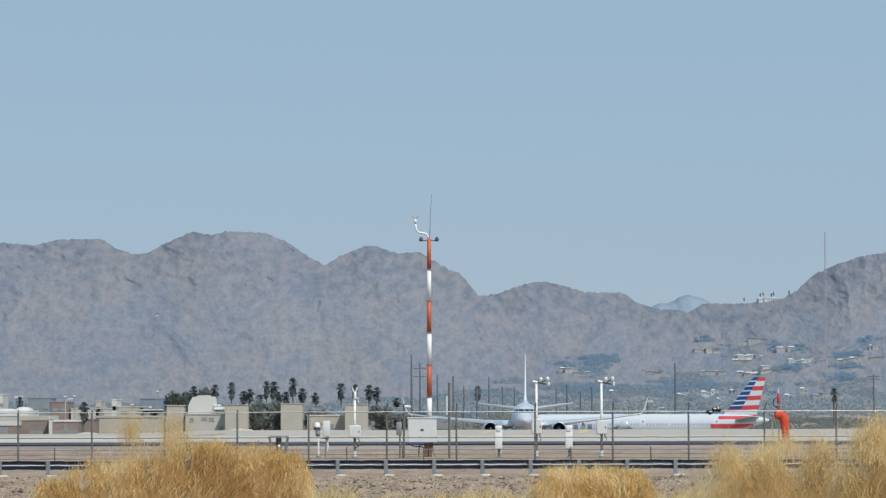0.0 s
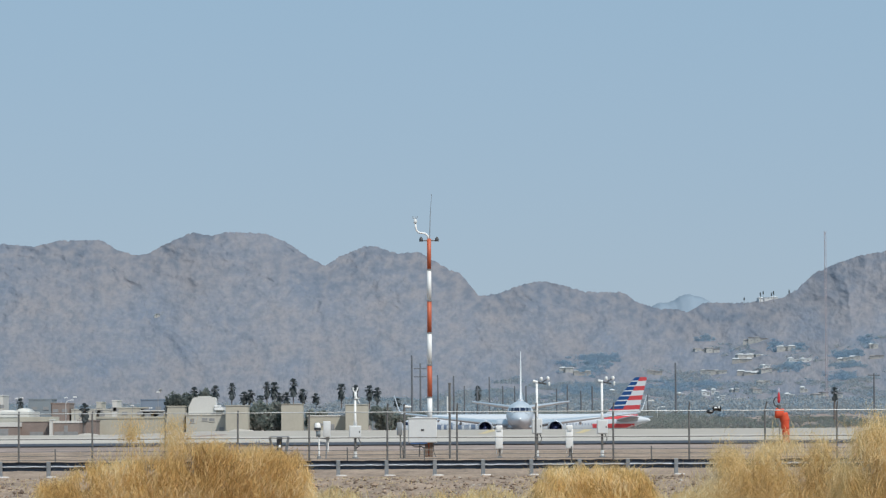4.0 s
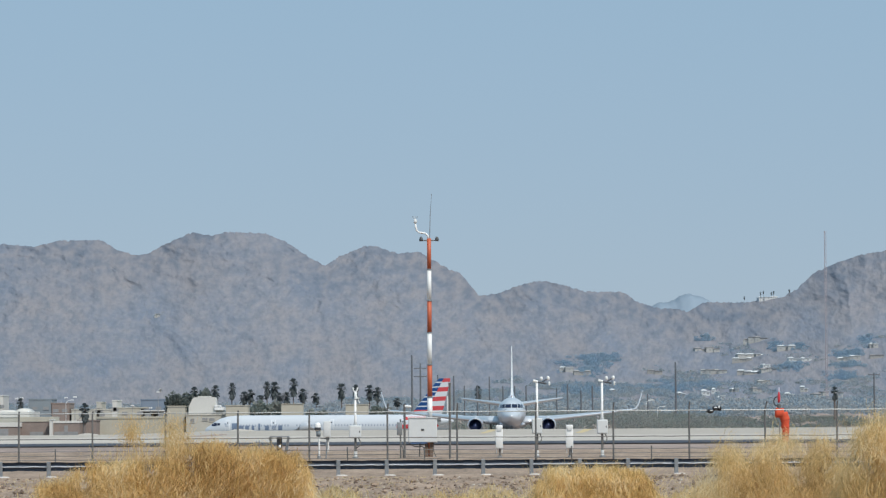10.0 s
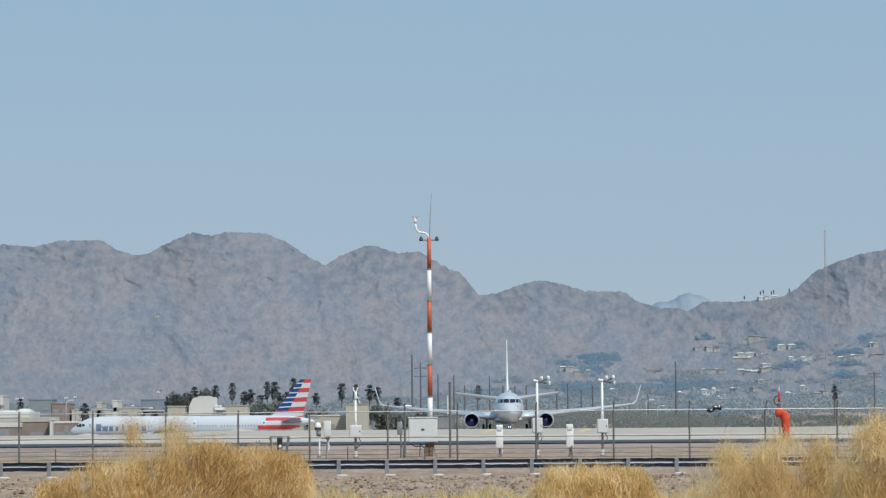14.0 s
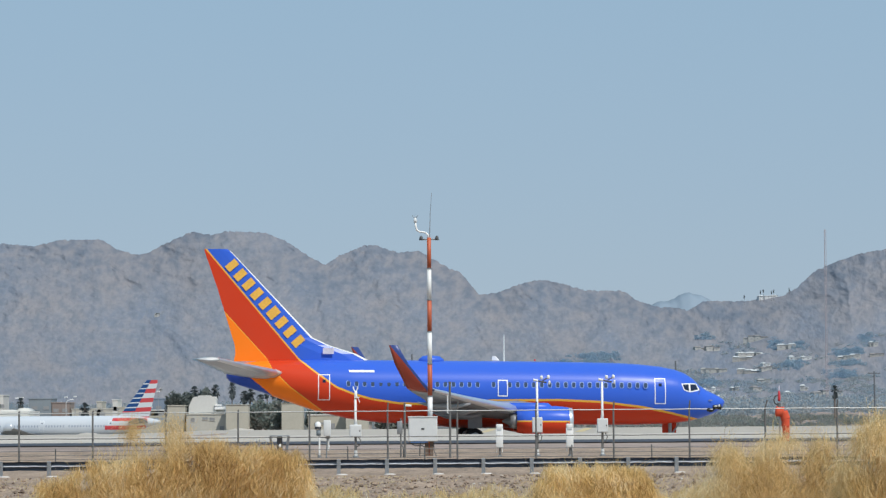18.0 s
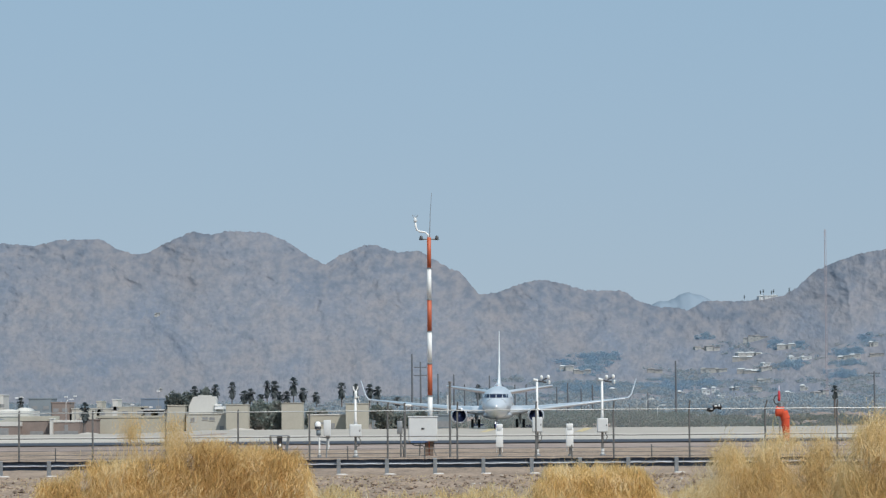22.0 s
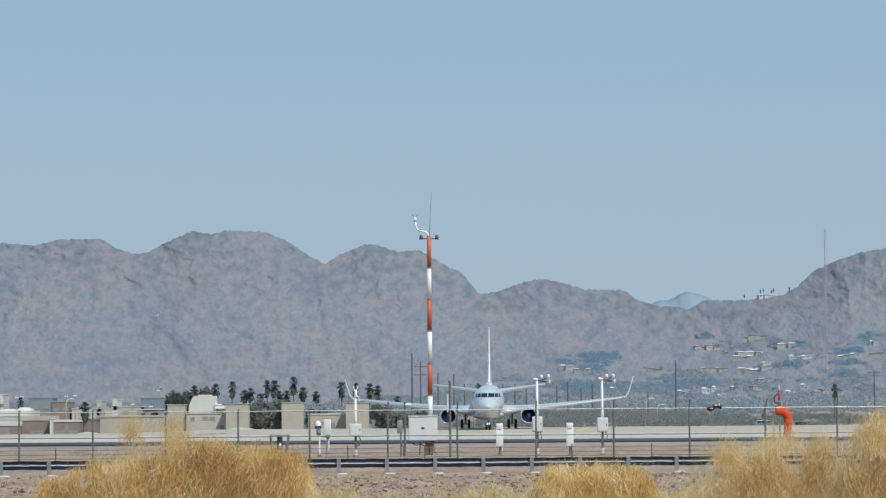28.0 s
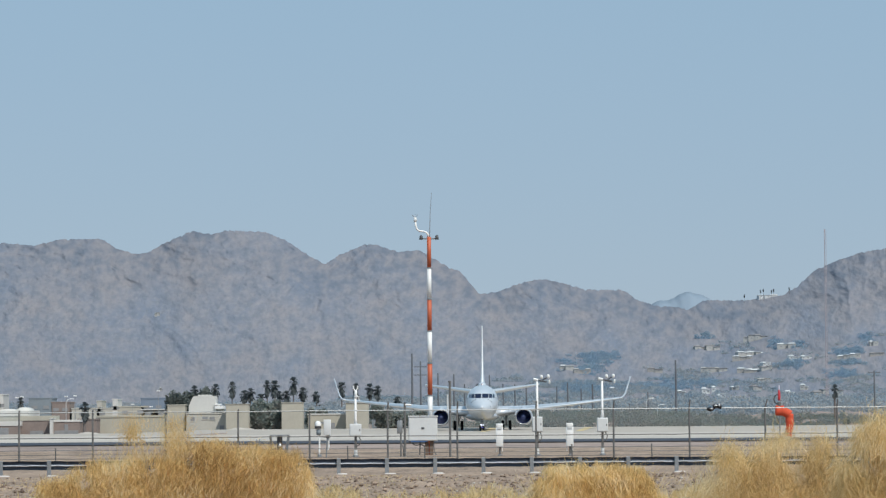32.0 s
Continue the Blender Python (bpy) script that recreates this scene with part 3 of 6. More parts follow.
class Hull:
    """The fuselage's surface: where a point lies at a distance aft and a height or an angle."""

    side = 1

    def __init__(self, keys):
        self.d, self.top, self.bot, self.w = zip(*keys)

    def at(self, d, a, out=0.0):
        top, bot, w = (float(np.interp(d, self.d, k)) for k in (self.top, self.bot, self.w))
        return Vector((-d, (w + out) * math.sin(a), (top + bot) / 2 + ((top - bot) / 2 + out) * math.cos(a)))

    def angle(self, d, z):
        top, bot = (float(np.interp(d, self.d, k)) for k in (self.top, self.bot))
        return math.acos(max(-1, min(1, (z - (top + bot) / 2) / ((top - bot) / 2))))

    def front(self, y, z):
        """How far aft the skin is met by a line along the aircraft."""
        lo, hi = 0.0, 8.0
        for _ in range(30):
            d = (lo + hi) / 2
            top, bot, w = (float(np.interp(d, self.d, k)) for k in (self.top, self.bot, self.w))
            out = (y / w) ** 2 + ((z - (top + bot) / 2) / ((top - bot) / 2)) ** 2 > 1
            lo, hi = (d, hi) if out else (lo, d)
        return hi

    def shield(self, y0, y1, z0, z1, fall=0.0):
        """A pane that follows the nose, given as seen from ahead."""
        bm, rows = bmesh.new(), []
        for j in range(5):
            row = []
            for i in range(5):
                y = y0 + (y1 - y0) * i / 4
                z = z0 + (z1 - z0 - fall * i / 4) * j / 4
                row.append(bm.verts.new((-self.front(y, z) + .03, y * 1.008, z + .012)))
            rows.append(row)
        join(bm, rows, False)
        return bm

    def body(self, n=36):
        ds = sorted(set(list(self.d) + [self.d[-1] * i / 70 for i in range(71)] + [.05, .2, .45, .9]))
        return loft([[self.at(d, 2 * math.pi * k / n) for k in range(n)] for d in ds])

    def pane(self, corners, out, n=4):
        """A piece of the skin between four corners (aft, height), rear top, rear low, front low, front top."""
        bm, rows = bmesh.new(), []
        a, b, c, e = (Vector(p) for p in corners)
        for j in range(n + 1):
            row = []
            for i in range(n + 1):
                p = a.lerp(b, j / n).lerp(e.lerp(c, j / n), i / n)
                row.append(bm.verts.new(self.at(p.x, self.side * self.angle(p.x, p.y), out)))
            rows.append(row)
        join(bm, rows, False)
        return bm

    def patch(self, d0, d1, z0, z1, side, out, nd=1, nz=3, slant=0.0):
        """A thin piece that lies on the skin between two heights."""
        bm, rows = bmesh.new(), []
        for j in range(nz + 1):
            z = z0 + (z1 - z0) * j / nz
            row = []
            for i in range(nd + 1):
                d = d0 + (d1 - d0) * i / nd - slant * (z - z0)
                row.append(bm.verts.new(self.at(d, side * self.angle(d, z), out)))
            rows.append(row)
        join(bm, rows, False)
        return bm


FOIL = ((1, 0), (.75, .055), (.5, .095), (.3, .105), (.12, .08), (.03, .042), (0, 0), (.03, -.03), (.12, -.045), (.3, -.055), (.5, -.045), (.75, -.02))
SYM = ((1, 0), (.75, .04), (.5, .075), (.3, .09), (.12, .07), (.03, .037), (0, 0), (.03, -.037), (.12, -.07), (.3, -.09), (.5, -.075), (.75, -.04))


def blade(sections, foil=FOIL):
    """A wing-like solid through sections: leading edge (d, y, z), chord, thickness direction."""
    rings = []
    for (d, y, z), chord, up in sections:
        up = Vector(up).normalized()
        rings.append([Vector((-d - chord * fx, y, z)) + up * (chord * fz) for fx, fz in foil])
    return loft(rings)


def slat(sections, foil=FOIL, lo=4, hi=9):
    """The leading edge of a wing-like solid: bare metal on wings, glint-white on fins."""
    bm, rows = bmesh.new(), []
    for (d, y, z), chord, up in sections:
        up = Vector(up).normalized()
        rows.append([bm.verts.new(Vector((-d - chord * fx + .03, y, z)) + up * (chord * fz * 1.06)) for fx, fz in foil[lo:hi]])
    join(bm, rows, False)
    return bm


def engine(thing, x, y, z, r, length, paint, lip, label=""):
    """A nacelle with a bright lip, a fan and a spinner, an exhaust and a pylon."""
    n = 32

    def ring(f, k, flat=0.0):
        return [Vector((x - f * length, y + math.sin(2 * math.pi * i / n) * k * 1.03, z + max(-1 + flat, math.cos(2 * math.pi * i / n)) * k)) for i in range(n)]

    shell = loft([ring(.06, r * .93, .06), ring(.12, r * .98, .06), ring(.25, r * 1.03, .06), ring(.45, r * 1.02), ring(.7, r * .9), ring(.9, r * .74), ring(.9, r * .68), ring(.6, r * .7), ring(.06, r * .8)], caps=False)
    nac = part("nacelle", shell, paint, thing, label, True)
    part("intake_lip", loft([ring(.09, r * .8, .06), ring(.02, r * .84, .06), ring(0, r * .88, .06), ring(.015, r * .915, .06), ring(.065, r * .945, .06)], caps=False), lip, nac, "bare bright metal intake lip", True)
    part("intake_duct", loft([ring(.04, r * .795), ring(.17, r * .785)], caps=False), M["duct"], nac, "dark blue intake duct", True)
    part("fan", loft([ring(.16, r * .8), ring(.17, r * .3), ring(.08, r * .05)]), M["fan"], nac, "dark fan and spinner", True)
    part("exhaust", loft([ring(.85, r * .55), ring(1.0, r * .45), ring(1.0, r * .3), ring(1.12, r * .05)]), M["galv"], nac, "grey metal exhaust cone", True)
    return nac


def wheel_mesh(r, w):
    bm = bmesh.new()
    prof = ((r * .55, w * .5), (r * .9, w * .5), (r * .98, w * .36), (r, 0), (r * .98, -w * .36), (r * .9, -w * .5), (r * .55, -w * .5))
    rings = [[bm.verts.new((rr * math.cos(2 * math.pi * k / 20), yy, rr * math.sin(2 * math.pi * k / 20))) for k in range(20)] for rr, yy in prof]
    join(bm, rings, True)
    return mesh_of(bm, M["tyre"], True)


def hub_mesh(r, w):
    bm = bmesh.new()
    rings = [[bm.verts.new((rr * math.cos(2 * math.pi * k / 10), yy, rr * math.sin(2 * math.pi * k / 10))) for k in range(10)] for rr, yy in ((r * .2, w * .5), (r * .56, w * .42), (r * .56, -w * .42), (r * .2, -w * .5))]
    join(bm, rings, True)
    bm.faces.new(rings[0])
    bm.faces.new(rings[-1])
    return mesh_of(bm, M["hub"])


def gear(thing, name, d, y, top, r, gap, door, wheels):
    leg = part(name, tubed([(-d, y, top), (-d, y, r * 1.2), (-d, y, r)], [.13, .11, .09], 10), M["galv"], thing, "grey landing gear leg")
    part("axle", tubed([(-d, y - gap, r), (-d, y + gap, r)], .06, 8), M["galv"], leg)
    part("gear_door", boxed(-d - .45, -d + .45, y + (.3 if y >= 0 else -.34), y + (.34 if y >= 0 else -.3), r * 2.0, top, .01), door, leg)
    part("brace", tubed([(-d - .05, y, r * 1.5), (-d + .7, y * .8, top)], .05, 6), M["galv"], leg)
    tm, hm = wheel_mesh(r, .34 if r > .45 else .22), hub_mesh(r, .34 if r > .45 else .22)
    for s in (-1, 1):
        w = part("wheel", tm, None, thing, "black tyre on a grey hub")
        w.location = (-d, y + s * gap, r)
        part("hub", hm, None, w)
        wheels.append(w)


def cabin(hull, body, d0, d1, pitch, z, h, w, skip=(), glass=None):
    """Rows of cabin windows on both sides."""
    for side in (-1, 1):
        count = int((d1 - d0) / pitch)
        bm = bmesh.new()
        rows = []
        for f, k in ((0, .55), (.18, .92), (.5, 1), (.82, .92), (1, .55)):
            zz = z - h / 2 + h * f
            p = hull.at(d0 + 4, side * hull.angle(d0 + 4, zz), .008)
            rows.append([bm.verts.new((-w / 2 * k, p.y, p.z)), bm.verts.new((w / 2 * k, p.y, p.z))])
        join(bm, rows, False)
        me = mesh_of(bm, glass or M["window"])
        edge = None
        if glass is M["blue_pane"]:
            edge = bmesh.new()
            rows = []
            for f, k in ((-.14, .6), (.1, 1), (.5, 1.08), (.9, 1), (1.14, .6)):
                zz = z - h / 2 + h * f
                p = hull.at(d0 + 4, side * hull.angle(d0 + 4, zz), .004)
                rows.append([edge.verts.new((-w * .68 * k, p.y, p.z)), edge.verts.new((w * .68 * k, p.y, p.z))])
            join(edge, rows, False)
            edge = mesh_of(edge, M["pane_rim"])
        for i in range(count + 1):
            if i in skip:
                continue
            ob = part("cabin_window", me, None, body)
            ob.location = (-(d0 + i * pitch), 0, 0)
            if edge:
                part("window_rim", edge, None, ob)


def door(hull, body, d0, d1, z0, z1, paint, sides=(-1, 1), line=.055, grow=.006):
    for s in sides:
        o = part("door", hull.patch(d0, d1, z0, z1, s, grow, 2, 8), M["door_line"], body, "cabin door with a white outline")
        part("door_panel", hull.patch(d0 + line, d1 - line, z0 + line, z1 - line, s, grow + .006, 2, 8), paint, o)
        part("door_window", hull.patch((d0 + d1) / 2 - .1, (d0 + d1) / 2 + .1, z0 + (z1 - z0) * .68, z0 + (z1 - z0) * .8, s, grow + .012, 1, 2), M["window"], o)


def screens(hull, body, panes, frame_mat=None):
    for s in (-1, 1):
        for d0, d1, z0, z1, sl in panes:
            if frame_mat:
                part("window_frame", hull.patch(d0 - .045, d1 + .045, z0 - .04, z1 + .04, s, .006, 3, 3, sl), frame_mat, body)
            part("cockpit_window", hull.patch(d0, d1, z0, z1, s, .014, 3, 3, sl), M["window"], body, "dark cockpit window")


UP, SIDE = (0, 0, 1), (0, 1, 0)


def narrow_jet(name, label, keys, fwd, aft, body_paint, fin_paint, wing_top, nac_paint, lip, winglet_paint, livery):
    """A twin-engined narrow-body airliner with blended winglets. Returns the thing and its wheels."""
    thing = base(name, Matrix(), label, "airliner")
    hull = Hull(stretched(keys, fwd, aft))
    f, g = fwd, fwd + aft
    body = part("fuselage", hull.body(), body_paint, thing, "", True)
    # belly fairing
    part("belly_fairing", loft([[Vector((-d, w * math.sin(2 * math.pi * k / 20), 1.72 + h * math.cos(2 * math.pi * k / 20))) for k in range(20)] for d, w, h in ((9.5 + f, .4, .2), (10.6 + f, 1.6, .52), (12.5 + f, 2.05, .62), (17.5 + f, 2.05, .62), (19 + f, 1.5, .45), (20.2 + f, .4, .15))]), body_paint, thing, "", True)
    wheels = []
    for s in (-1, 1):
        secs = [((10.6 + f, s * 1.2, 2.0), 8.3, UP), ((12.35 + f, s * 3.2, 2.14), 6.6, UP), ((14.3 + f, s * 5.6, 2.36), 4.9, UP), ((17.3 + f, s * 11.2, 2.98), 2.85, UP), ((20.0 + f, s * 16.4, 3.6), 1.5, UP)]
        wing = part("wing", blade(secs), wing_top, thing, "grey swept wing", True)
        part("leading_edge", slat(secs[1:]), M["silver"], wing, "bright leading edge, metal on wings, glint-white on fin", True)
        tips = [((20.0 + f, s * 16.4, 3.6), 1.5, UP), ((20.35 + f, s * 16.85, 3.72), 1.3, (0, -s * .5, 1)), ((20.8 + f, s * 17.2, 4.15), 1.1, (0, -s, .5)), ((21.6 + f, s * 17.55, 5.1), .82, (0, -s, .3)), ((22.3 + f, s * 17.9, 6.22), .5, (0, -s, .25))]
        part("winglet", blade(tips, SYM), winglet_paint, wing, "upswept blended winglet", True)
        for k, (dd, yy, zz) in enumerate(((18.2, 5.2, 2.05), (18.7, 8.4, 2.35), (19.6, 11.6, 2.75))):
            part("flap_fairing", tubed([(-dd - f + 2.2, s * yy, zz), (-dd - f + 1.2, s * yy, zz - .16), (-dd - f, s * yy, zz - .12), (-dd - f - 1.0, s * yy, zz + .06)], [.05, .2, .2, .03], 8), wing_top, wing, "", True)
        engine(thing, (-10.4 if livery else -9.95) - f, s * 4.85, 1.6, .93 if livery else 1.02, 3.9, nac_paint, lip)
        part("pylon", blade([((11.2 + f, s * 4.85, 2.1), 4.0, SIDE), ((11.9 + f, s * 4.85, 2.75), 3.2, SIDE)], SYM), nac_paint, thing, "", True)
        stab = [((28.0 + g, s * .9, 4.42), 3.9, UP), ((28.6 + g, s * 1.6, 4.52), 3.4, UP), ((32.35 + g, s * 7.1, 5.32), 1.5, UP)]
        ob = part("tailplane", blade(stab, SYM), M["pale_air"] if livery else body_paint, thing, "pale grey tailplane", True)
        part("leading_edge", slat(stab[1:], SYM), M["silver"], ob, "", True)
        gear(thing, "main_gear", 16.3 + f, s * 2.86, 2.2, .56, .43, wing_top, wheels)
    gear(thing, "nose_gear", 3.5, 0.0, 1.6, .345, .2, body_paint, wheels)
    fin_low = [((22.6 + g, 0, 5.2), 8.7, SIDE), ((23.6 + g, 0, 5.72), 7.6, SIDE), ((25.3 + g, 0, 6.25), 5.95, SIDE), ((26.35 + g, 0, 6.72), 5.05, SIDE)]
    up = 0 if livery else .36
    fin_high = [((26.35 + g, 0, 6.72), 5.05, SIDE), ((29.32 + g, 0, 9.82 + up * .5), 3.05, SIDE), ((31.58 + g, 0, 12.16 + up), 1.62, SIDE), ((31.78 + g, 0, 12.28 + up), 1.4, SIDE)]
    fin = part("fin", blade(fin_low[:-1] + fin_high, [(x, z * .42) for x, z in SYM]), fin_paint, thing)
    # white paint along fin and dorsal edge draws the sun's glint
    part("leading_edge", slat(fin_low[:-1] + fin_high[:-1], [(x, z * .42) for x, z in SYM], 5, 8), M["mast_white"], fin, "bright leading edge, metal on wings, glint-white on fin", True)
    if not livery:
        for s in (-1, 1):
            for y0, y1, drop in ((.05, .76, .03), (.83, 1.2, .07), (1.26, 1.46, .1)):
                part("cockpit_window", hull.shield(s * y0, s * y1, 3.90, 4.38, drop), M["window"], body, "dark cockpit window")
    else:
        for hull.side in (-1, 1):
            for rim, glass in ((((2.99, 3.97), (2.83, 3.55), (2.44, 3.42), (2.46, 3.99)), ((2.92, 3.91), (2.79, 3.60), (2.50, 3.50), (2.51, 3.92))),
                               (((2.455, 3.99), (2.435, 3.42), (1.75, 3.55), (1.93, 3.97)), ((2.40, 3.92), (2.385, 3.49), (1.87, 3.59), (1.98, 3.91)))):
                w = part("window_frame", hull.pane(rim, .008), M["door_line"], body, "white cockpit window surround")
                part("cockpit_window", hull.pane(glass, .018), M["window"], w, "dark cockpit window")
    cabin(hull, body, 5.35, 24.2 + g, .508, 3.85, .31, .21, (20,), M["blue_pane"] if livery else None)
    door(hull, body, 4.03, 4.75, 2.68, 4.3, body_paint)
    door(hull, body, 25.3 + g, 26.05 + g, 2.8, 4.42, body_paint)
    for s in (-1, 1):
        part("exit_hatch", hull.patch(14.1 + f, 14.74 + f, 3.1, 4.15, s, .005, 1, 5), M["door_line"], body, "overwing exit with a white outline")
        part("exit_panel", hull.patch(14.16 + f, 14.68 + f, 3.17, 4.08, s, .0065, 1, 5), body_paint, body)
    part("antenna_fairing", loft([[Vector((-d, w * math.sin(2 * math.pi * k / 12), 5.3 + h * math.cos(2 * math.pi * k / 12))) for k in range(12)] for d, w, h in ((18.0 + f, .1, .10), (18.25 + f, .4, .30), (18.9 + f, .5, .38), (19.35 + f, .4, .32), (19.6 + f, .1, .12))]), body_paint, body, "", True)
    part("blade_antenna", blade([((10.6 + f, 0, 5.35), .35, SIDE), ((10.8 + f, 0, 5.6), .18, SIDE)], SYM), M["galv"], body)
    part("blade_antenna", blade([((7.0, 0, 5.3), .35, SIDE), ((7.2, 0, 5.55), .18, SIDE)], SYM), M["galv"], body)
    part("blade_antenna", blade([((14.45 + f, 0, 5.36), .5, SIDE), ((14.7 + f, 0, 5.64), .2, SIDE)], SYM), M["mast_white"], body, "white blade antenna")
    part("beacon", tubed([(-12.2 - f, 0, 5.36), (-12.2 - f, 0, 5.46)], .06, 8), M["red"], body)
    for s in (-1, 1):
        part("probe", boxed(-1.2, -.95, s * 1.0 - .03, s * 1.0 + .03, 2.9, 2.95), M["galv"], body)
        part("wiper", hull.patch(1.85, 1.9, 3.3, 3.7, s, .03, 1, 2, .5), M["cabinet_dark"], body)
    return thing, wheels, hull, body, fin


blue_jet, blue_wheels, hull, body, fin = narrow_jet(
    "blue_airliner", "bright blue, red and orange twin-jet airliner taxiing", BODY_TALL, 0.0, 0.0, M["swoop"], M["swoop"], M["grey_air"], M["nacelle_two"], M["silver"], M["winglet_red"], True)
# gold marks in place of the lettering that runs down both sides of the fin
for s in (-1, 1):
    for i in range(9):
        k = (i + .5) / 9
        c = Vector((-(31.72 - 4.72 * k), s * (.13 + .12 * k), 11.55 - 5.35 * k))
        along, across = Vector((.65, 0, -.76)), Vector((.76, 0, .65))
        half = .27 if i != 5 else .33
        bm = bmesh.new()
        bm.faces.new([bm.verts.new(c + along * a + across * b) for a, b in ((-half * .86, -.40), (half * .86, -.40), (half * .86, .40), (-half * .86, .40))])
        part("fin_mark", bm, M["gold"], fin, "plain gold bar")
    part("flag_mark", hull.patch(25.75, 26.5, 5.32, 5.34, s, .02, 1, 1), M["flag"], body)
    bm = bmesh.new()
    bm.faces.new([bm.verts.new((x, s * .46, z)) for x, z in ((-25.7, 5.7), (-25.0, 5.7), (-25.0, 6.08), (-25.7, 6.08))])
    part("flag_mark", bm, M["flag"], fin, "small pale flag")
    part("registration_bar", hull.patch(22.5, 24.1, 4.56, 4.70, s, .01, 3, 2), M["door_line"], body, "white bar")

white_jet, white_wheels, hull, body, fin = narrow_jet(
    "white_airliner", "silver-white twin-jet airliner seen nose on", BODY_TALL, 2.98, 2.86, M["white_air"], M["white_air"], M["white_air"], M["white_air"], M["silver"], M["white_air"], False)
part("landing_light", tubed([(-3.5, 0, .80), (-3.42, 0, .80)], .15, 14), lamp_glow, white_jet, "glowing white taxi light")
part("light_glass", tubed([(-3.5, .0, .54), (-3.42, .0, .54)], .13, 14), blue_glow, white_jet, "glowing blue taxi light")

# the long striped-tail airliner beyond
# haze is mixed into its fuselage white and cabin glass
long_jet = base("long_airliner", Matrix(), "long white twin-jet airliner with striped red and blue tail", "airliner")
hull = Hull(BODY_LONG)
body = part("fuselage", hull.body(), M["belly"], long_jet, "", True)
long_wheels = []
for s in (-1, 1):
    secs = [((14.6, s * 1.2, 2.6), 8.4, UP), ((16.9, s * 5.0, 2.95), 5.4, UP), ((20.2, s * 11.5, 3.5), 3.4, UP), ((22.4, s * 16.9, 4.0), 1.7, UP)]
    wing = part("wing", blade(secs), M["grey_air"], long_jet, "pale grey swept wing", True)
    part("wing_tip_fence", blade([((22.3, s * 16.95, 3.45), 1.5, SIDE), ((22.5, s * 17.0, 4.0), 1.9, SIDE), ((23.1, s * 17.0, 4.8), .7, SIDE)], SYM), M["white_air"], wing, "", True)
    engine(long_jet, -13.6, s * 5.75, 1.75, 1.15, 4.6, M["white_air"], M["silver"])
    part("pylon", blade([((15.2, s * 5.75, 2.5), 4.0, SIDE), ((16.4, s * 5.75, 3.1), 3.2, SIDE)], SYM), M["white_air"], long_jet, "", True)
    part("tailplane", blade([((38.6, s * .8, 4.75), 3.9, UP), ((42.2, s * 6.2, 5.35), 1.7, UP)], SYM), M["grey_air"], long_jet, "grey tailplane", True)
    gear(long_jet, "main_gear", 22.2, s * 3.8, 2.6, .62, .46, M["grey_air"], long_wheels)
    # plain blue bars in place of the title
    for i, (w, lo, hi) in enumerate(((.95, 0, 1.05), (.95, 0, .7), (.75, 0, .7), (.5, 0, .7), (.35, 0, 1.0), (.75, 0, .7), (.75, 0, .7), (.75, 0, .7))):
        d = 5.5 + i * 1.2
        part("title_bar", hull.patch(d, d + w, 3.35 + lo, 3.35 + hi * 1.15, s, .012, 1, 4), M["title_grey"], body)
    part("title_swoosh", hull.patch(4.5, 5.0, 3.4, 4.6, s, .012, 1, 4, .3), M["title_grey"], body, "slanted grey-blue mark")
    part("tail_band", hull.patch(36.2, 42.3, 4.98, 5.5, s, .014, 14, 3), M["tail_red"], body, "red band under the fin")
    part("tail_band", hull.patch(35.0, 42.0, 3.5, 4.2, s, .014, 14, 3), M["tail_red"], body, "red band under the fin")
gear(long_jet, "nose_gear", 5.2, 0.0, 2.0, .38, .24, M["white_air"], long_wheels)
part("fin", blade([((35.2, 0, 4.9), 7.0, SIDE), ((36.3, 0, 5.35), 6.0, SIDE), ((37.7, 0, 6.75), 5.0, SIDE), ((41.6, 0, 11.6), 2.35, SIDE), ((42.05, 0, 12.0), 1.9, SIDE)], [(x, z * .8) for x, z in SYM]), striped_fin_paint("striped_tail_paint", 39.55, .55), long_jet, "fin with blue, white and red bars")
screens(hull, body, ((1.6, 2.1, 4.1, 4.5, .5), (2.1, 2.7, 4.1, 4.62, .3), (2.72, 3.3, 4.2, 4.6, .1)))
cabin(hull, body, 6.6, 35.0, .533, 4.15, .36, .25, (18, 19, 40), M["far_pane"])
for d in (4.3, 12.6, 23.0, 35.6):
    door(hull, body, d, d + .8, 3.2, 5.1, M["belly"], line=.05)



# ---- weather station ----
def wire_path(x0, x1, y, z0, z1, n, sag, seed):
    rnd = random.Random(seed)
    return [(x0 + (x1 - x0) * i / n, y + rnd.uniform(-.004, .004), z0 + (z1 - z0) * i / n - (sag if i % 2 else 0) + rnd.uniform(-.006, .006)) for i in range(n + 1)]


MY = 155.0
mast = base("wind_mast", pose(-0.639, MY, 0.03), "orange and white banded ten-metre wind mast", "mast")
BANDS = [0.0, 1.55, 2.72, 4.2, 5.66, 7.13, 8.55, 9.97]
for i in range(7):
    part("mast_section", tubed([(0, 0, BANDS[i]), (0, 0, BANDS[i + 1])], .125 if i == 0 else .118 - .004 * i, 14), M["mast_orange"] if i % 2 == 0 else M["mast_white"], mast, ("orange" if i % 2 == 0 else "white") + " painted mast section", True)
for i in range(1, 7):
    part("collar", tubed([(0, 0, BANDS[i] - .03), (0, 0, BANDS[i] + .03)], .135 - .004 * i, 14), M["galv"], mast)
part("base_plate", boxed(-.25, .25, -.25, .25, 0, .03, .005), M["galv"], mast)
arm = part("cross_arm", boxed(-.36, .36, -.025, .025, 9.86, 9.91, .008), M["post"], mast, "dark steel cross arm")
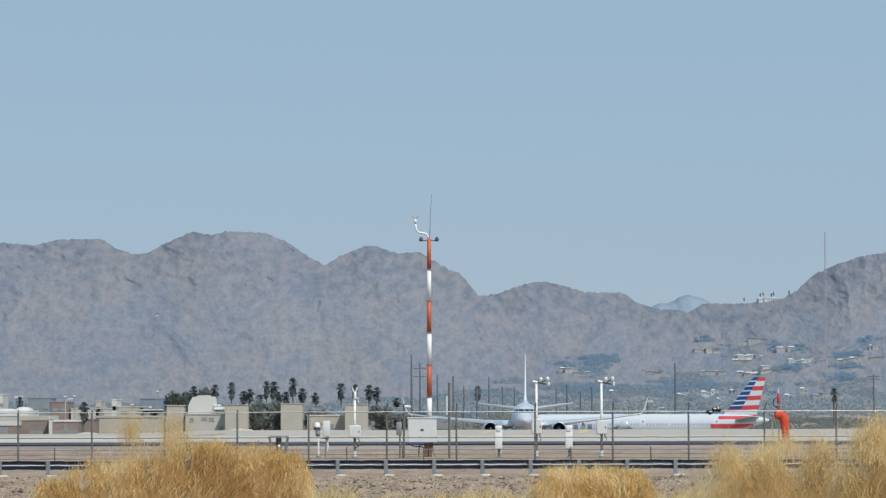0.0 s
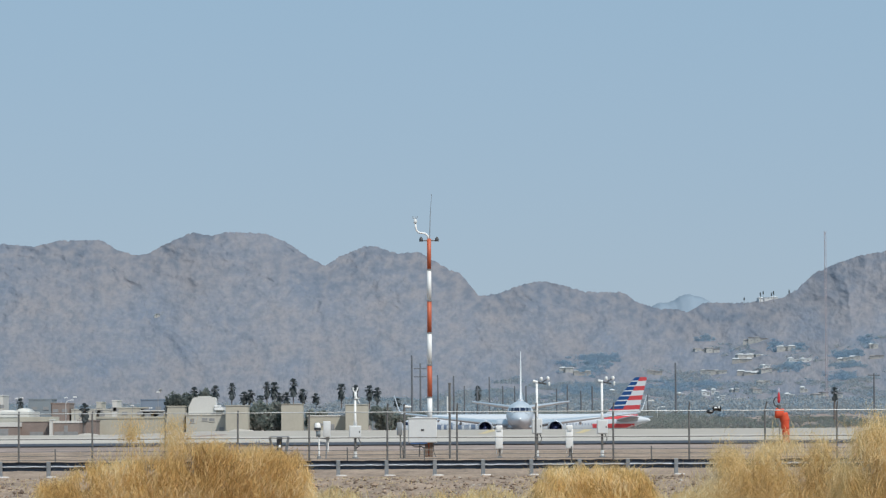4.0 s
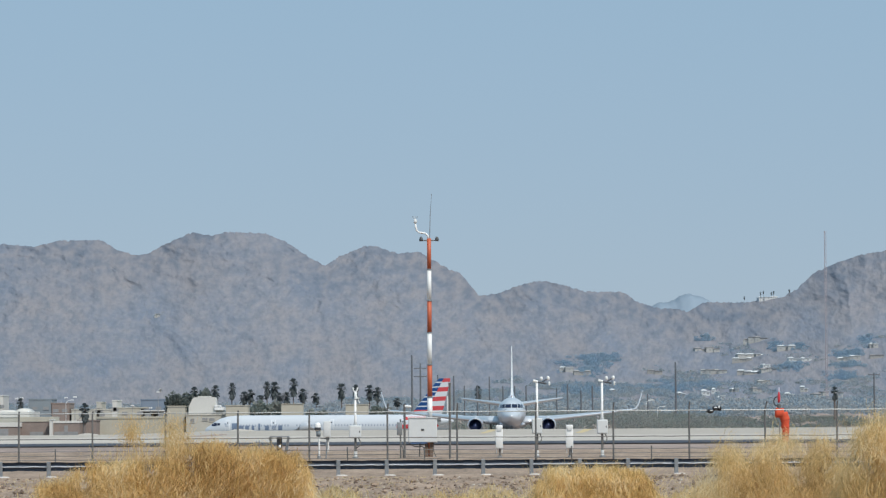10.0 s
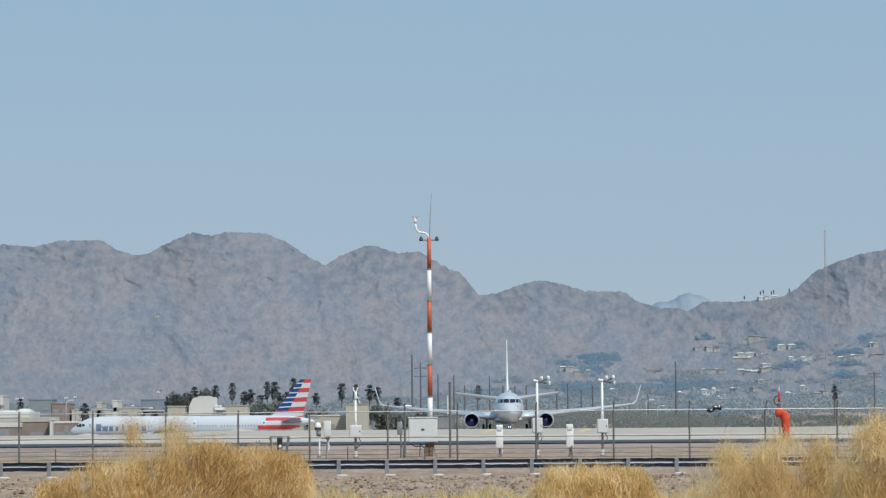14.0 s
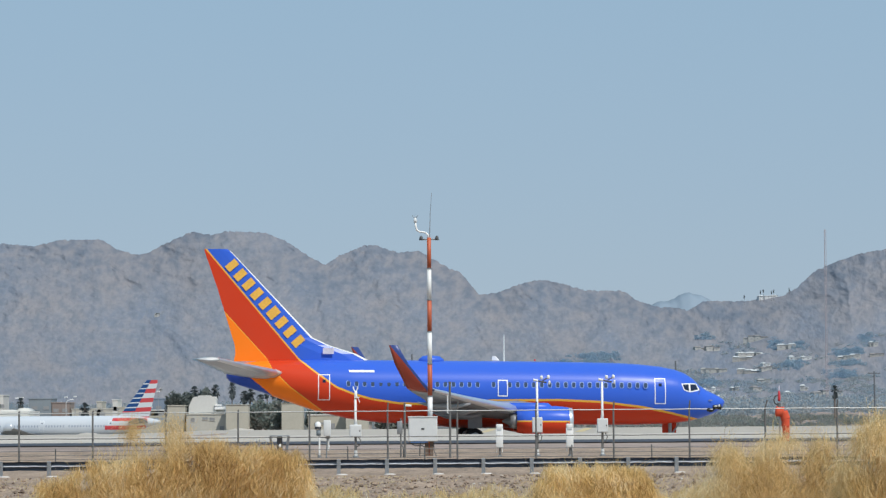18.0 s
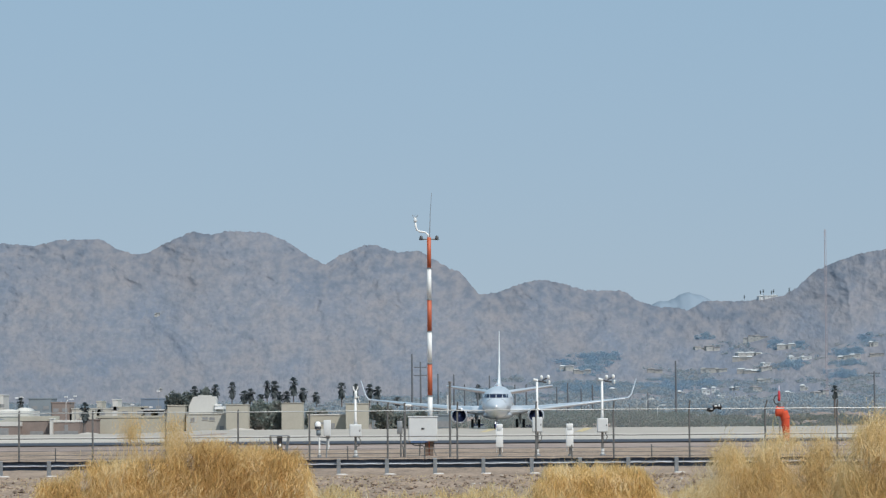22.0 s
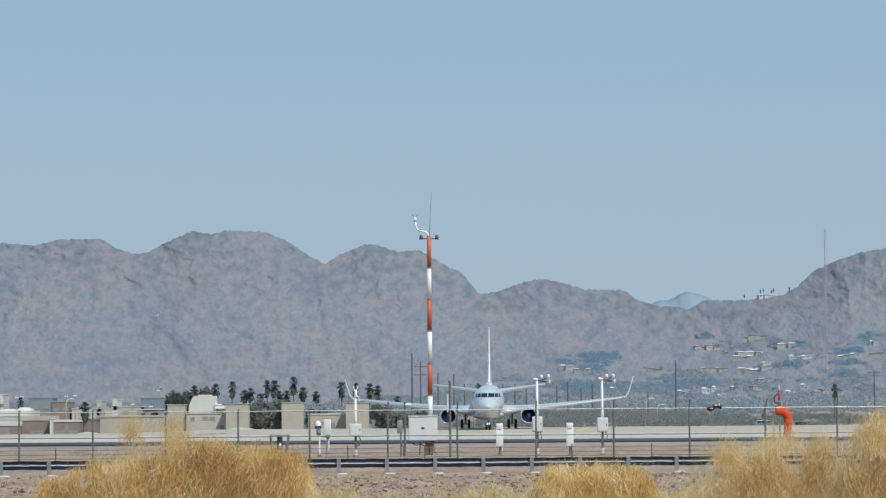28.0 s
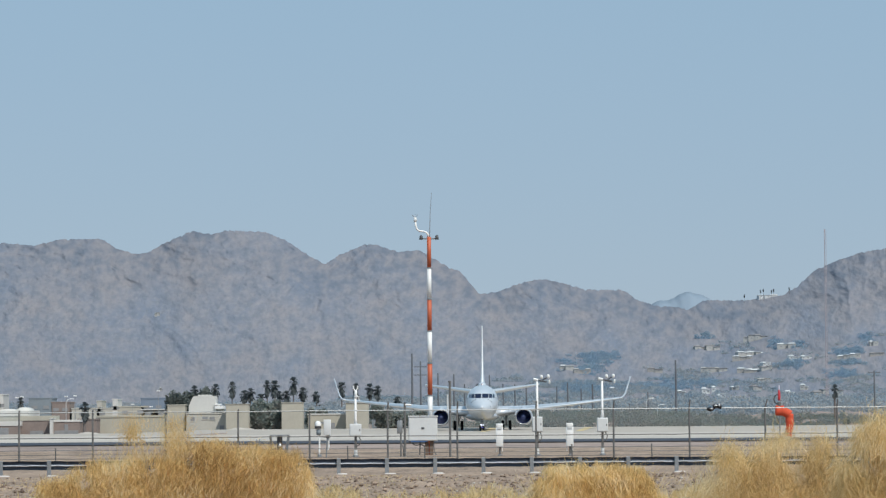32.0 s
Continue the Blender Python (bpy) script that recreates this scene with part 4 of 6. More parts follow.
for s in (-1, 1):
    part("obstruction_light", tubed([(s * .36, 0, 9.85), (s * .36, 0, 9.90), (s * .36, 0, 10.0), (s * .36, 0, 10.06)], [.09, .09, .075, .03], 12), M["cabinet_dark"], arm, "dark obstruction light", True)
neck = part("gooseneck", tubed([(-.02, 0, 9.95), (-.05, 0, 10.1), (-.15, 0, 10.2), (-.3, 0, 10.23), (-.45, 0, 10.25), (-.55, 0, 10.33), (-.6, 0, 10.48), (-.62, 0, 10.7)], .045, 10), M["mast_white"], mast, "white bent arm of the wind sensor", True)
part("wind_sensor", tubed([(-.62, 0, 10.68), (-.62, 0, 10.75), (-.63, 0, 10.88)], [.075, .085, .05], 12), M["cabinet"], neck, "", True)
for s in (-1, 1):
    part("sensor_prong", tubed([(-.63, 0, 10.86), (-.63 + s * .09, 0, 10.93), (-.63 + s * .11, 0, 11.0)], .014, 6), M["galv"], neck)
part("sensor_prong", tubed([(-.63, 0, 10.86), (-.63, .09, 10.93), (-.63, .11, 11.0)], .014, 6), M["galv"], neck)
part("lightning_rod", tubed([(.03, 0, 9.9), (.06, 0, 11.0), (.13, 0, 12.02)], [.02, .016, .008], 6), M["galv"], mast, "thin grey lightning rod")

cab = base("equipment_cabinet", pose(-0.968, 154.0, 0.02), "large light grey electronics cabinet on a timber pedestal", "cabinet")
w = 1.309
part("cabinet_body", boxed(-w / 2, w / 2, -.25, .3, 0.675, 1.778, .02), M["cabinet"], cab, "", True)
dr = part("cabinet_door", boxed(-w / 2 + .03, w / 2 - .03, -.275, -.25, 0.675 + .03, 1.778 - .05, .008), M["cabinet"], cab)
part("latch", boxed(-.07, .07, -.295, -.274, 1.214, 1.291, .005), M["cabinet_dark"], dr, "dark latch")
part("rain_cap", boxed(-w / 2 - .03, w / 2 + .03, -.3, .33, 1.765, 1.817, .01), M["cabinet"], cab)
part("kick_strip", boxed(-w / 2 + .1, w / 2 - .45, -.27, .2, 0.636, 0.675), M["title_blue"], cab)
for k in (0.17, 0.38):
    part("pedestal_post", boxed(k - .08, k + .08, -.1, .1, 0, 0.675, .01), M["rust"], cab, "brown timber pedestal")
part("conduit", tubed([(-.55, .1, 1.0), (-.6, .1, .62), (-.35, .1, .48), (-.05, .1, .5), (.1, .1, .4)], .025, 8), M["post"], cab, "", True)
part("conduit", tubed([(-.12, .1, .85), (-.14, .1, .4), (-.16, .1, 0)], .025, 8), M["post"], cab)
part("conduit", tubed([(.47, .1, .82), (.5, .1, .25), (.62, .1, 0)], .02, 8), M["post"], cab)


def post_box(name, x, y, label, box_px, post_top, post_mat=None, width=19, head=None):
    """A sensor: a pipe post with a small cabinet, and a head above."""
    t = base(name, pose(x, y, ground_z(y) + .0), label, "weather sensor", "weather sensors")
    z0, z1 = box_px
    hw = width / 6000 * y / 2
    part("pipe_post", tubed([(0, 0, 0), (0, 0, z1)], .055, 10), M["post"], t)
    part("footing", tubed([(0, 0, 0), (0, 0, .1)], .14, 12), M["galv"], t)
    part("coupling", tubed([(0, 0, .1), (0, 0, .34)], .075, 10), M["cabinet"], t)
    b = part("enclosure", boxed(-hw, hw, -.2, .06, z0, z1, .02), M["cabinet"], t, "", True)
    part("enclosure_door", boxed(-hw + .03, hw - .03, -.22, -.2, z0 + .04, z1 - .04, .008), M["cabinet"], b)
    part("latch", boxed(hw - .09, hw - .05, -.235, -.218, (z0 + z1) / 2 - .04, (z0 + z1) / 2 + .04), M["cabinet_dark"], b)
    part("cable_loop", tubed([(hw * .5, -.05, z0), (hw * .9, -.05, z0 - .18), (hw * .7, -.05, z0 - .35), (.03, -.05, z0 - .45)], .022, 8), M["post"], t, "", True)
    if post_top:
        part("upper_post", tubed([(0, 0, z1), (0, 0, z1 + .25), (0, 0, post_top)], [.085, .055, .05], 10), M["mast_white"], t, "white upper post", True)
    if head == "twin":
        h = part("sensor_head", tubed([(-.13, 0, post_top + .1), (.2, -.02, post_top + .02), (.42, .02, post_top - .02)], .035, 8), M["cabinet_dark"], t, "dark bracket of the twin heads", True)
        part("white_cap", tubed([(-.16, 0, post_top + .11), (.05, 0, post_top + .06)], [.06, .05], 10), M["mast_white"], h)
        for bx, bz in ((.2, .2), (.5, .22), (.55, -.02)):
            part("round_sensor", tubed([(bx, 0, post_top + bz - .09), (bx, 0, post_top + bz - .05), (bx, 0, post_top + bz + .05), (bx, 0, post_top + bz + .09)], [.03, .068 if bz > 0 else .045, .068 if bz > 0 else .045, .03], 12), M["mast_white"], h, "white round sensor", True)
        part("strut", tubed([(.2, 0, post_top), (.3, 0, post_top + .1), (.5, 0, post_top + .2)], .025, 8), M["cabinet_dark"], h)
    elif head == "fork":
        h = part("sensor_head", tubed([(0, 0, post_top - .1), (.02, 0, post_top + .25)], .06, 10), M["mast_white"], t, "white forked sensor head", True)
        part("prong", tubed([(0, 0, post_top + .2), (-.09, 0, post_top + .36), (-.09, 0, post_top + .46)], .03, 8), M["mast_white"], h)
        part("prong", tubed([(0, 0, post_top + .2), (.1, 0, post_top + .36), (.1, 0, post_top + .46)], .03, 8), M["mast_white"], h)
        part("drip_plate", boxed(-.05, .18, -.06, .06, post_top - .04, post_top), M["mast_white"], h)
        part("side_arm", tubed([(.04, 0, post_top + .1), (.2, 0, post_top - .25)], .02, 8), M["mast_white"], h)
    return t


SY = 150.0
post_box("visibility_sensor", 4.108, SY, "twin-headed visibility sensor on a white post with cabinet", (1.069, 1.744), 3.294, None, 18, "twin")
post_box("visibility_sensor", 6.983, SY, "twin-headed visibility sensor on a white post with cabinet", (1.048, 1.673), 3.298, None, 19, "twin")
post_box("present_weather_sensor", -3.917, SY, "forked weather sensor on a white post with grey cabinet", (0.928, 1.478), 2.703, None, 21, "fork")


def slim_cabinet(x, y):
    t = base("slim_cabinet", pose(x, y, ground_z(y)), "slim white ceilometer cabinet on a short post", "cabinet", "slim cabinets")
    b = part("cabinet_body", boxed(-.16, .16, -.15, .15, .43, 1.28, .02), M["mast_white"], t, "", True)
    part("hood", boxed(-.15, .15, -.17, .13, 1.28, 1.45, .03), M["mast_white"], t, "white sloped hood", True)
    part("hood_window", boxed(-.1, .1, -.185, -.17, 1.2, 1.32, .01), M["cabinet"], b)
    part("short_post", tubed([(.02, 0, 0), (.02, 0, .43)], .05, 10), M["post"], t)
    part("footing", tubed([(.02, 0, 0), (.02, 0, .1)], .1, 12), M["galv"], t)
    part("finial", tubed([(-.1, 0, 1.45), (-.1, 0, 1.53)], .02, 8), M["cabinet_dark"], t)
    for s in (-1, 1):
        part("bracket", boxed(s * .12 - .015, s * .12 + .015, -.02, .02, .2, .45), M["mast_white"], t)


slim_cabinet(2.433, SY)
slim_cabinet(5.533, SY)

# paired temperature sensor and its box
t = base("temperature_sensor", pose(-5.517, SY, ground_z(SY)), "aspirated temperature sensor with a round white shield", "weather sensor", "weather sensors")
part("pipe_post", tubed([(0, 0, 0), (0, 0, 1.1)], .04, 8), M["mast_white"], t)
part("footing", tubed([(0, 0, 0), (0, 0, .15)], .09, 10), M["galv"], t)
hd = part("round_shield", tubed([(-.06, 0, 1.25), (-.06, 0, 1.35), (-.06, 0, 1.5), (-.06, 0, 1.58), (-.06, 0, 1.62)], [.12, .14, .14, .1, .03], 14), M["mast_white"], t, "white domed shield", True)
part("dark_band", tubed([(-.06, 0, 1.28), (-.06, 0, 1.4)], .15, 14), M["cabinet_dark"], hd)
part("lower_body", tubed([(-.03, 0, 1.0), (-.04, 0, 1.26)], .1, 12), M["slate"], t, "", True)
for z in (.62, .75, .9):
    part("rung", tubed([(0, 0, z + .03), (.3, 0, z)], .018, 6), M["galv"], t)
t = base("sensor_box", pose(-5.167, SY, ground_z(SY)), "light grey sensor box on a slender leaning post", "enclosure")
part("pipe_post", tubed([(-.05, 0, 0), (0, 0, .9)], .03, 8), M["galv"], t)
part("enclosure", boxed(-.16, .16, -.12, .12, .98, 1.68, .02), M["cabinet"], t, "", True)
part("bracket", boxed(-.05, .1, -.05, .05, .85, .98), M["post"], t)
part("white_pipe", tubed([(.04, .05, .98), (.06, .05, .5), (.03, .05, .35)], .035, 8), M["mast_white"], t)

t = base("junction_post", pose(-1.843, SY, ground_z(SY)), "dark junction box on a pair of steel posts", "junction box")
part("tall_post", tubed([(.1, 0, 0), (.1, 0, 2.412)], .05, 8), M["post"], t)
part("short_post", tubed([(-.08, 0, 0), (-.08, 0, 1.739)], .035, 8), M["post"], t)
part("junction_box", boxed(-.24, .0, -.1, .05, 1.039, 1.614, .015), M["galv"], t, "", True)
part("small_lamp", tubed([(.12, 0, 2.312), (.4, 0, 2.312 - .02)], .05, 8), M["mast_white"], t)
part("conduit", tubed([(-.1, -.02, .75), (.02, -.02, .45), (.05, -.02, 0)], .025, 8), M["post"], t, "", True)

t = base("tall_post", pose(0.254, 148.0, ground_z(148)), "tall dark steel post with a white antenna stub", "post")
part("pole", tubed([(0, 0, 0), (0, 0, 3.279)], .05, 8), M["post"], t)
part("cap", tubed([(0, 0, 3.254), (0, 0, 3.328)], .065, 8), M["post"], t)
part("white_stub", tubed([(-.1, 0, 1.948), (-.1, 0, 2.737)], .03, 8), M["mast_white"], t, "white stub")

t = base("steel_stand", pose(-7.27, SY, ground_z(SY)), "low steel equipment stand on splayed legs", "stand")
part("deck", boxed(-.42, .42, -.3, .3, .98, 1.03, .01), M["galv"], t)
core = part("core", boxed(-.12, .12, -.1, .1, .32, .98, .02), M["cabinet_dark"], t, "dark equipment core")
part("lamp", tubed([(.02, -.12, .5), (.02, -.12, .56), (.02, -.12, .64)], [.05, .07, .03], 10), M["mast_white"], core, "small white lamp", True)
for side in (-1, 1):
    for low, high, dy in ((.20, .38, -.22), (.28, .44, -.1), (.24, .41, .22)):
        part("leg", tubed([(side * low, dy * .6, 0), (side * (low + high) / 2, dy * .8, .5), (side * high, dy, .98)], .026, 8), M["galv"], t)
part("foot_block", boxed(-.32, .32, -.3, .3, 0, .3, .03), M["post"], t)
for dx, top in ((-1.02, .80), (-.90, .84)):
    s_post = base("marker_stake", pose(-7.27 + dx, SY, ground_z(SY)), "thin steel stake beside the equipment stand", "stake", "marker stakes")
    part("stake", tubed([(0, 0, 0), (.01, 0, top)], .022, 6), M["galv"], s_post)
    part("cap", tubed([(.01, 0, top), (.01, 0, top + .05)], .03, 6), M["cabinet"], s_post)

# ---- fence ----
FY = 139.5
fence = base("wire_fence", pose(0, FY, 0), "steel post fence strung with horizontal wires", "fence")
posts = [-20.369, -17.463, -14.44, -11.441, -8.465, -5.535, -2.327, 0.533, 3.765, 6.95, 10.065, 13.181, 16.134, 19.156]
for i, x in enumerate(posts):
    z = ground_z(FY) - .05
    top = 2.16 if i < 6 else 2.42
    part("fence_post", tubed([(x, 0, z), (x, 0, 2.08), (x + (.03 if i != 11 else .09), -.06, top)], [.04, .038, .03], 8), M["post"], fence)
for k, (z, r) in enumerate(((2.07, .022), (1.02, .02), (.52, .014), (.34, .014), (.17, .014))):
    for i in range(len(posts) - 1):
        part("wire", tubed(wire_path(posts[i], posts[i + 1], -.045, z, z, 4, .008, i + 31 * k), r, 5), M["wire"] if k == 0 else M["post"], fence)
for x in (-15.964, -3.967, -0.805, 5.24, 8.518):
    part("stay_post", tubed([(x, .05, -.05), (x - .01, .05, .63)], .028, 6), M["post"], fence)

bm = bmesh.new()
rnd = random.Random(5)
for cx, cz, rx, rz in ((-.17, -.06, .16, .09), (.09, .08, .18, .075), (.22, .06, .09, .12), (0, .02, .06, .06), (-.02, .08, .04, .07)):
    r = bmesh.ops.create_icosphere(bm, subdivisions=2, radius=1)
    for v in r["verts"]:
        k = 1 + .35 * noise.noise(v.co * 2.3 + Vector((cx * 20, 0, 0)))
        v.co = Vector((cx + v.co.x * rx * k, v.co.y * .1 * k, cz + v.co.z * rz * k))
scrap = base("plastic_scrap", pose(11.089, FY - .14, 2.074), "crumpled black and white plastic scrap caught on fence wire", "litter")
part("black_sheet", bm, M["black"], scrap, "crumpled black sheet")
for cx, cz, w, h in ((.05, .10, .07, .03), (.19, .12, .035, .05), (-.13, -.03, .06, .02)):
    fold = bmesh.new()
    r = bmesh.ops.create_icosphere(fold, subdivisions=2, radius=1)
    for v in r["verts"]:
        k = 1 + .4 * noise.noise(v.co * 1.9 + Vector((cx * 30, 1, 0)))
        v.co = Vector((cx + v.co.x * w * k, -.1 + v.co.y * .03, cz + v.co.z * h * k))
    part("pale_fold", fold, M["mast_white"], scrap, "pale folded edge")

# ---- guard rail ----
RY = 125.0
rail = base("guard_rail", pose(0, RY, ground_z(RY)), "dark galvanised two-wave guard rail on steel posts", "guard rail")
BEAM = ((.06, -.165), (.075, -.14), (.085, -.10), (.085, -.07), (.01, -.02), (.01, .01), (.085, .05), (.085, .10), (.04, .145), (.0, .155))
pitch, z0 = 1.775, .42
x0 = -2.12
lo_i, hi_i = -10, 12


def beam(x_a, x_b, y, z, seed):
    rnd = random.Random(seed)
    bm, rows = bmesh.new(), []
    for i in range(9):
        x = x_a + (x_b - x_a) * i / 8
        dz, dy = rnd.uniform(-.012, .012), rnd.uniform(-.01, .01)
        rows.append([bm.verts.new((x, y + a + dy, z + b + dz)) for a, b in BEAM] + [bm.verts.new((x, y + a + .006 + dy, z + b + dz)) for a, b in BEAM[::-1]])
    join(bm, rows, True)
    return bm


for i in range(lo_i, hi_i + 1):
    x = x0 + i * pitch
    part("rail_post", boxed(x - .072, x + .072, -.1, .06, -.12, .60, .012), M["galv"], rail, "grey steel rail post")
    part("footing", tubed([(x + .12, -.05, -.12), (x + .12, -.05, .03), (x + .12, -.05, .06)], [.24, .22, .15], 10), M["foot"], rail, "pale concrete footing")
    if i < hi_i:
        # thin bright bar added to draw a glint along the beam
        part("rail_glint_strip", tubed([(x + pitch * k / 6, .078, z0 - .012 + .008 * math.sin(2.3 * k + i)) for k in range(7)], .02, 6), M["ridge"], rail, "added bright strip that draws the glint on the beam")
        part("rail_beam", beam(x - .02, x + pitch + .02, .075, z0, i), M["rail"], rail, "", True)
    part("bolt", tubed([(x, -.125, z0), (x, -.1, z0)], .03, 6), M["galv"], rail)

# ---- windsock ----
WY = 167.0
ZB = ground_z(WY)
sock = base("windsock", pose(16.515, WY, ZB), "faded orange windsock drooping from a short pole", "windsock")
part("pole", tubed([(0, 0, 0), (-.04, 0, 2.364 - ZB)], .04, 8), M["galv"], sock)
part("swivel_head", tubed([(-.04, 0, 2.113 - ZB), (-.04, 0, 2.364 - ZB)], .09, 10), M["post"], sock, "dark swivel")
part("bracket", tubed([(-.05, 0, 2.225 - ZB), (-.26, 0, 2.365 - ZB), (-.3, 0, 2.533 - ZB), (-.22, 0, 2.699 - ZB), (-.04, 0, 2.781 - ZB)], .03, 8), M["cabinet_dark"], sock, "dark bent bracket", True)
part("marker_lamp", tubed([(-.04, 0, 2.447 - ZB), (-.04, 0, 2.586 - ZB), (-.04, 0, 2.865 - ZB), (-.04, 0, 2.976 - ZB)], [.05, .075, .06, .02], 10), M["red"], sock, "red obstruction lamp", True)
part("lamp_cap", tubed([(-.04, 0, 2.976 - ZB), (-.04, 0, 3.199 - ZB)], .035, 8), M["flag"], sock)
SOCK_LEN, SOCK_PIECES = .35, []
for i in range(5):
    r0, r1 = .262 - .02 * i, .262 - .02 * (i + 1) + .01
    rings = []
    for f in (-.12, .08, .3, .6, .85, 1.0, 1.08):
        rr = (r0 + (r1 - r0) * f) * (1.0 - .09 * math.sin(max(0, f) * math.pi)) * (.8 if f < 0 else 1) * (.93 if f > 1 else 1)
        rings.append([Vector((f * SOCK_LEN, rr * .8 * math.sin(2 * math.pi * k / 16) * (1 + .08 * math.sin(3 * k + i)), rr * math.cos(2 * math.pi * k / 16) * (1 + .07 * math.cos(2 * k + 2 * i)))) for k in range(16)])
    SOCK_PIECES.append(part("sock_piece", loft(rings), M["sock"], sock, "orange fabric section", True))


# ---- dry bushes ----
def stems_material(name, tones):
    m = bpy.data.materials.new(name)
    m.use_nodes = True
    t = m.node_tree
    b = t.nodes["Principled BSDF"]
    b.inputs["Roughness"].default_value, b.inputs["Specular IOR Level"].default_value = 0.8, 0.15
    geo, ramp = t.nodes.new("ShaderNodeNewGeometry"), t.nodes.new("ShaderNodeValToRGB")
    ramp.color_ramp.elements[0].color, ramp.color_ramp.elements[1].color = (*tones[0], 1), (*tones[-1], 1)
    for i, c in enumerate(tones[1:-1]):
        ramp.color_ramp.elements.new((i + 1) / (len(tones) - 1)).color = (*c, 1)
    tc, n = t.nodes.new("ShaderNodeTexCoord"), t.nodes.new("ShaderNodeTexNoise")
    n.inputs["Scale"].default_value, n.inputs["Detail"].default_value = 3.2, 4
    t.links.new(tc.outputs["Object"], n.inputs["Vector"])
    f = nodes_math(t, "ADD", nodes_math(t, "MULTIPLY", geo.outputs["Random Per Island"], .7), nodes_math(t, "SUBTRACT", nodes_math(t, "MULTIPLY", n.outputs["Fac"], 2.0), .86))
    t.links.new(f, ramp.inputs["Fac"])
    t.links.new(ramp.outputs["Color"], b.inputs["Base Color"])
    thru, mix = t.nodes.new("ShaderNodeBsdfTranslucent"), t.nodes.new("ShaderNodeMixShader")
    t.links.new(ramp.outputs["Color"], thru.inputs["Color"])
    mix.inputs["Fac"].default_value = 0.5
    t.links.new(b.outputs["BSDF"], mix.inputs[1])
    t.links.new(thru.outputs["BSDF"], mix.inputs[2])
    t.links.new(mix.outputs["Shader"], t.nodes["Material Output"].inputs["Surface"])
    return m


GOLDEN = stems_material("golden_dry_stems", ((0.37, .235, .10), (.60, .40, .165), (.75, .53, .235), (.81, .63, .33), (.87, .76, .52)))
ORANGED = stems_material("orange_gold_dry_stems", ((0.42, .27, .11), (.66, .46, .19), (.79, .58, .27), (.85, .68, .38), (.90, .79, .55)))
PALE = stems_material("pale_straw_stems", ((0.38, .26, .12), (.63, .45, .20), (.765, .57, .28), (.83, .67, .38), (.90, .80, .56)))


def bush(name, y, depth, outline, count, mat, label, width=.008, reach=(.18, .45), lean=.35, seed=1, sparse=(), drop=.75, rag=1.0, wild=.52):
    """A dry shrub: countless short stems that fill the shape under its outline, given as (across, height)."""
    rnd = random.Random(seed)
    xs, hs = [o[0] for o in outline], [o[1] for o in outline]
    floor = ground_z(y)
    mid = (xs[0] + xs[-1]) / 2
    thing = base(name, pose(mid, y, floor), label, "bush", "dry bushes")
    verts, faces = [], []

    def stem(p, q, wid, bow):
        n0 = len(verts)
        way = (q - p)
        side = Vector((1, rnd.uniform(-.5, .5), 0)).normalized() * wid / 2
        for k in range(4):
            f = k / 3
            c = p + way * f + bow * (f * (1 - f) * 4)
            e = side * (1 - .75 * f)
            verts.extend((c - e, c + e))
        for k in range(3):
            faces.append((n0 + 2 * k, n0 + 2 * k + 1, n0 + 2 * k + 3, n0 + 2 * k + 2))

    for i in range(count):
        x = rnd.uniform(xs[0], xs[-1])
        h = float(np.interp(x, xs, hs))
        h += rag * (.07 * noise.noise((x * 5, y, seed)) + .05 * noise.noise((x * 24, y, seed))) + rnd.gauss(0, .03)
        top = h - (h - max(floor, h - drop)) * rnd.random() ** 1.15
        l = rnd.uniform(*reach)
        dy = rnd.uniform(-depth, depth) * max(.15, 1 - (top - floor) / max(.1, (h - floor)) * .6)
        tilt = (x - mid) / max(.3, xs[-1] - mid) * lean + rnd.gauss(0, wild)
        tip = Vector((x - mid, dy, top - floor))
        root = tip - Vector((math.sin(tilt) * l, rnd.uniform(-.12, .12), math.cos(tilt) * l))
        if root.z < 0:
            root.z = 0
        if h - top < .22 and noise.noise((x * 10, top * 8, seed + .5)) < -.12 - .5 * (h - top) - .4 * (1 - rag):
            continue
        stem(root, tip, width * rnd.uniform(.6, 1.5), Vector((rnd.gauss(0, .07) * l, 0, 0)))
    for x, h, n, spread, *deep in sparse:
        for i in range(n):
            low = rnd.random() ** .8
            wide = rnd.gauss(0, spread) * (1.1 - .75 * low if deep else 1.15 - .6 * low)
            q = Vector((x - mid + wide, rnd.uniform(-depth, depth) * .4, (h - floor) - (deep[0] if deep else .42) * low + rnd.gauss(0, .015)))
            l = rnd.uniform(.03, .10) if deep else rnd.uniform(.06, .22)
            p = q - Vector((wide * l * 2.2 + rnd.gauss(0, .7 if deep else .25) * l, 0, l))
            stem(p, q, width * .8, Vector((rnd.gauss(0, .02), 0, 0)))
        for i in range(14 if deep else 0):     # long bare stems that carry the plume
            q = Vector((x - mid + rnd.gauss(0, spread), 0, h - floor - deep[0] * rnd.uniform(.3, 1)))
            stem(q - Vector((rnd.gauss(0, .05), rnd.uniform(-.1, .1), .34)), q, width * 1.2, Vector((rnd.gauss(0, .02), 0, 0)))
    me = bpy.data.meshes.new("stems")
    me.from_pydata(verts, [], faces)
    me.materials.append(mat)
    part("stem_mass", me, None, thing)
    if name == "grass_tuft":
        return thing
    trunk = bmesh.new()
    for i in range(9):
        x = rnd.uniform(xs[0], xs[-1]) * .6 + mid * .4 - mid
        tube(trunk, [(x * .4, rnd.uniform(-.1, .1), 0), (x * .7, 0, .3), (x, 0, .6)], [.02, .014, .006], 5)
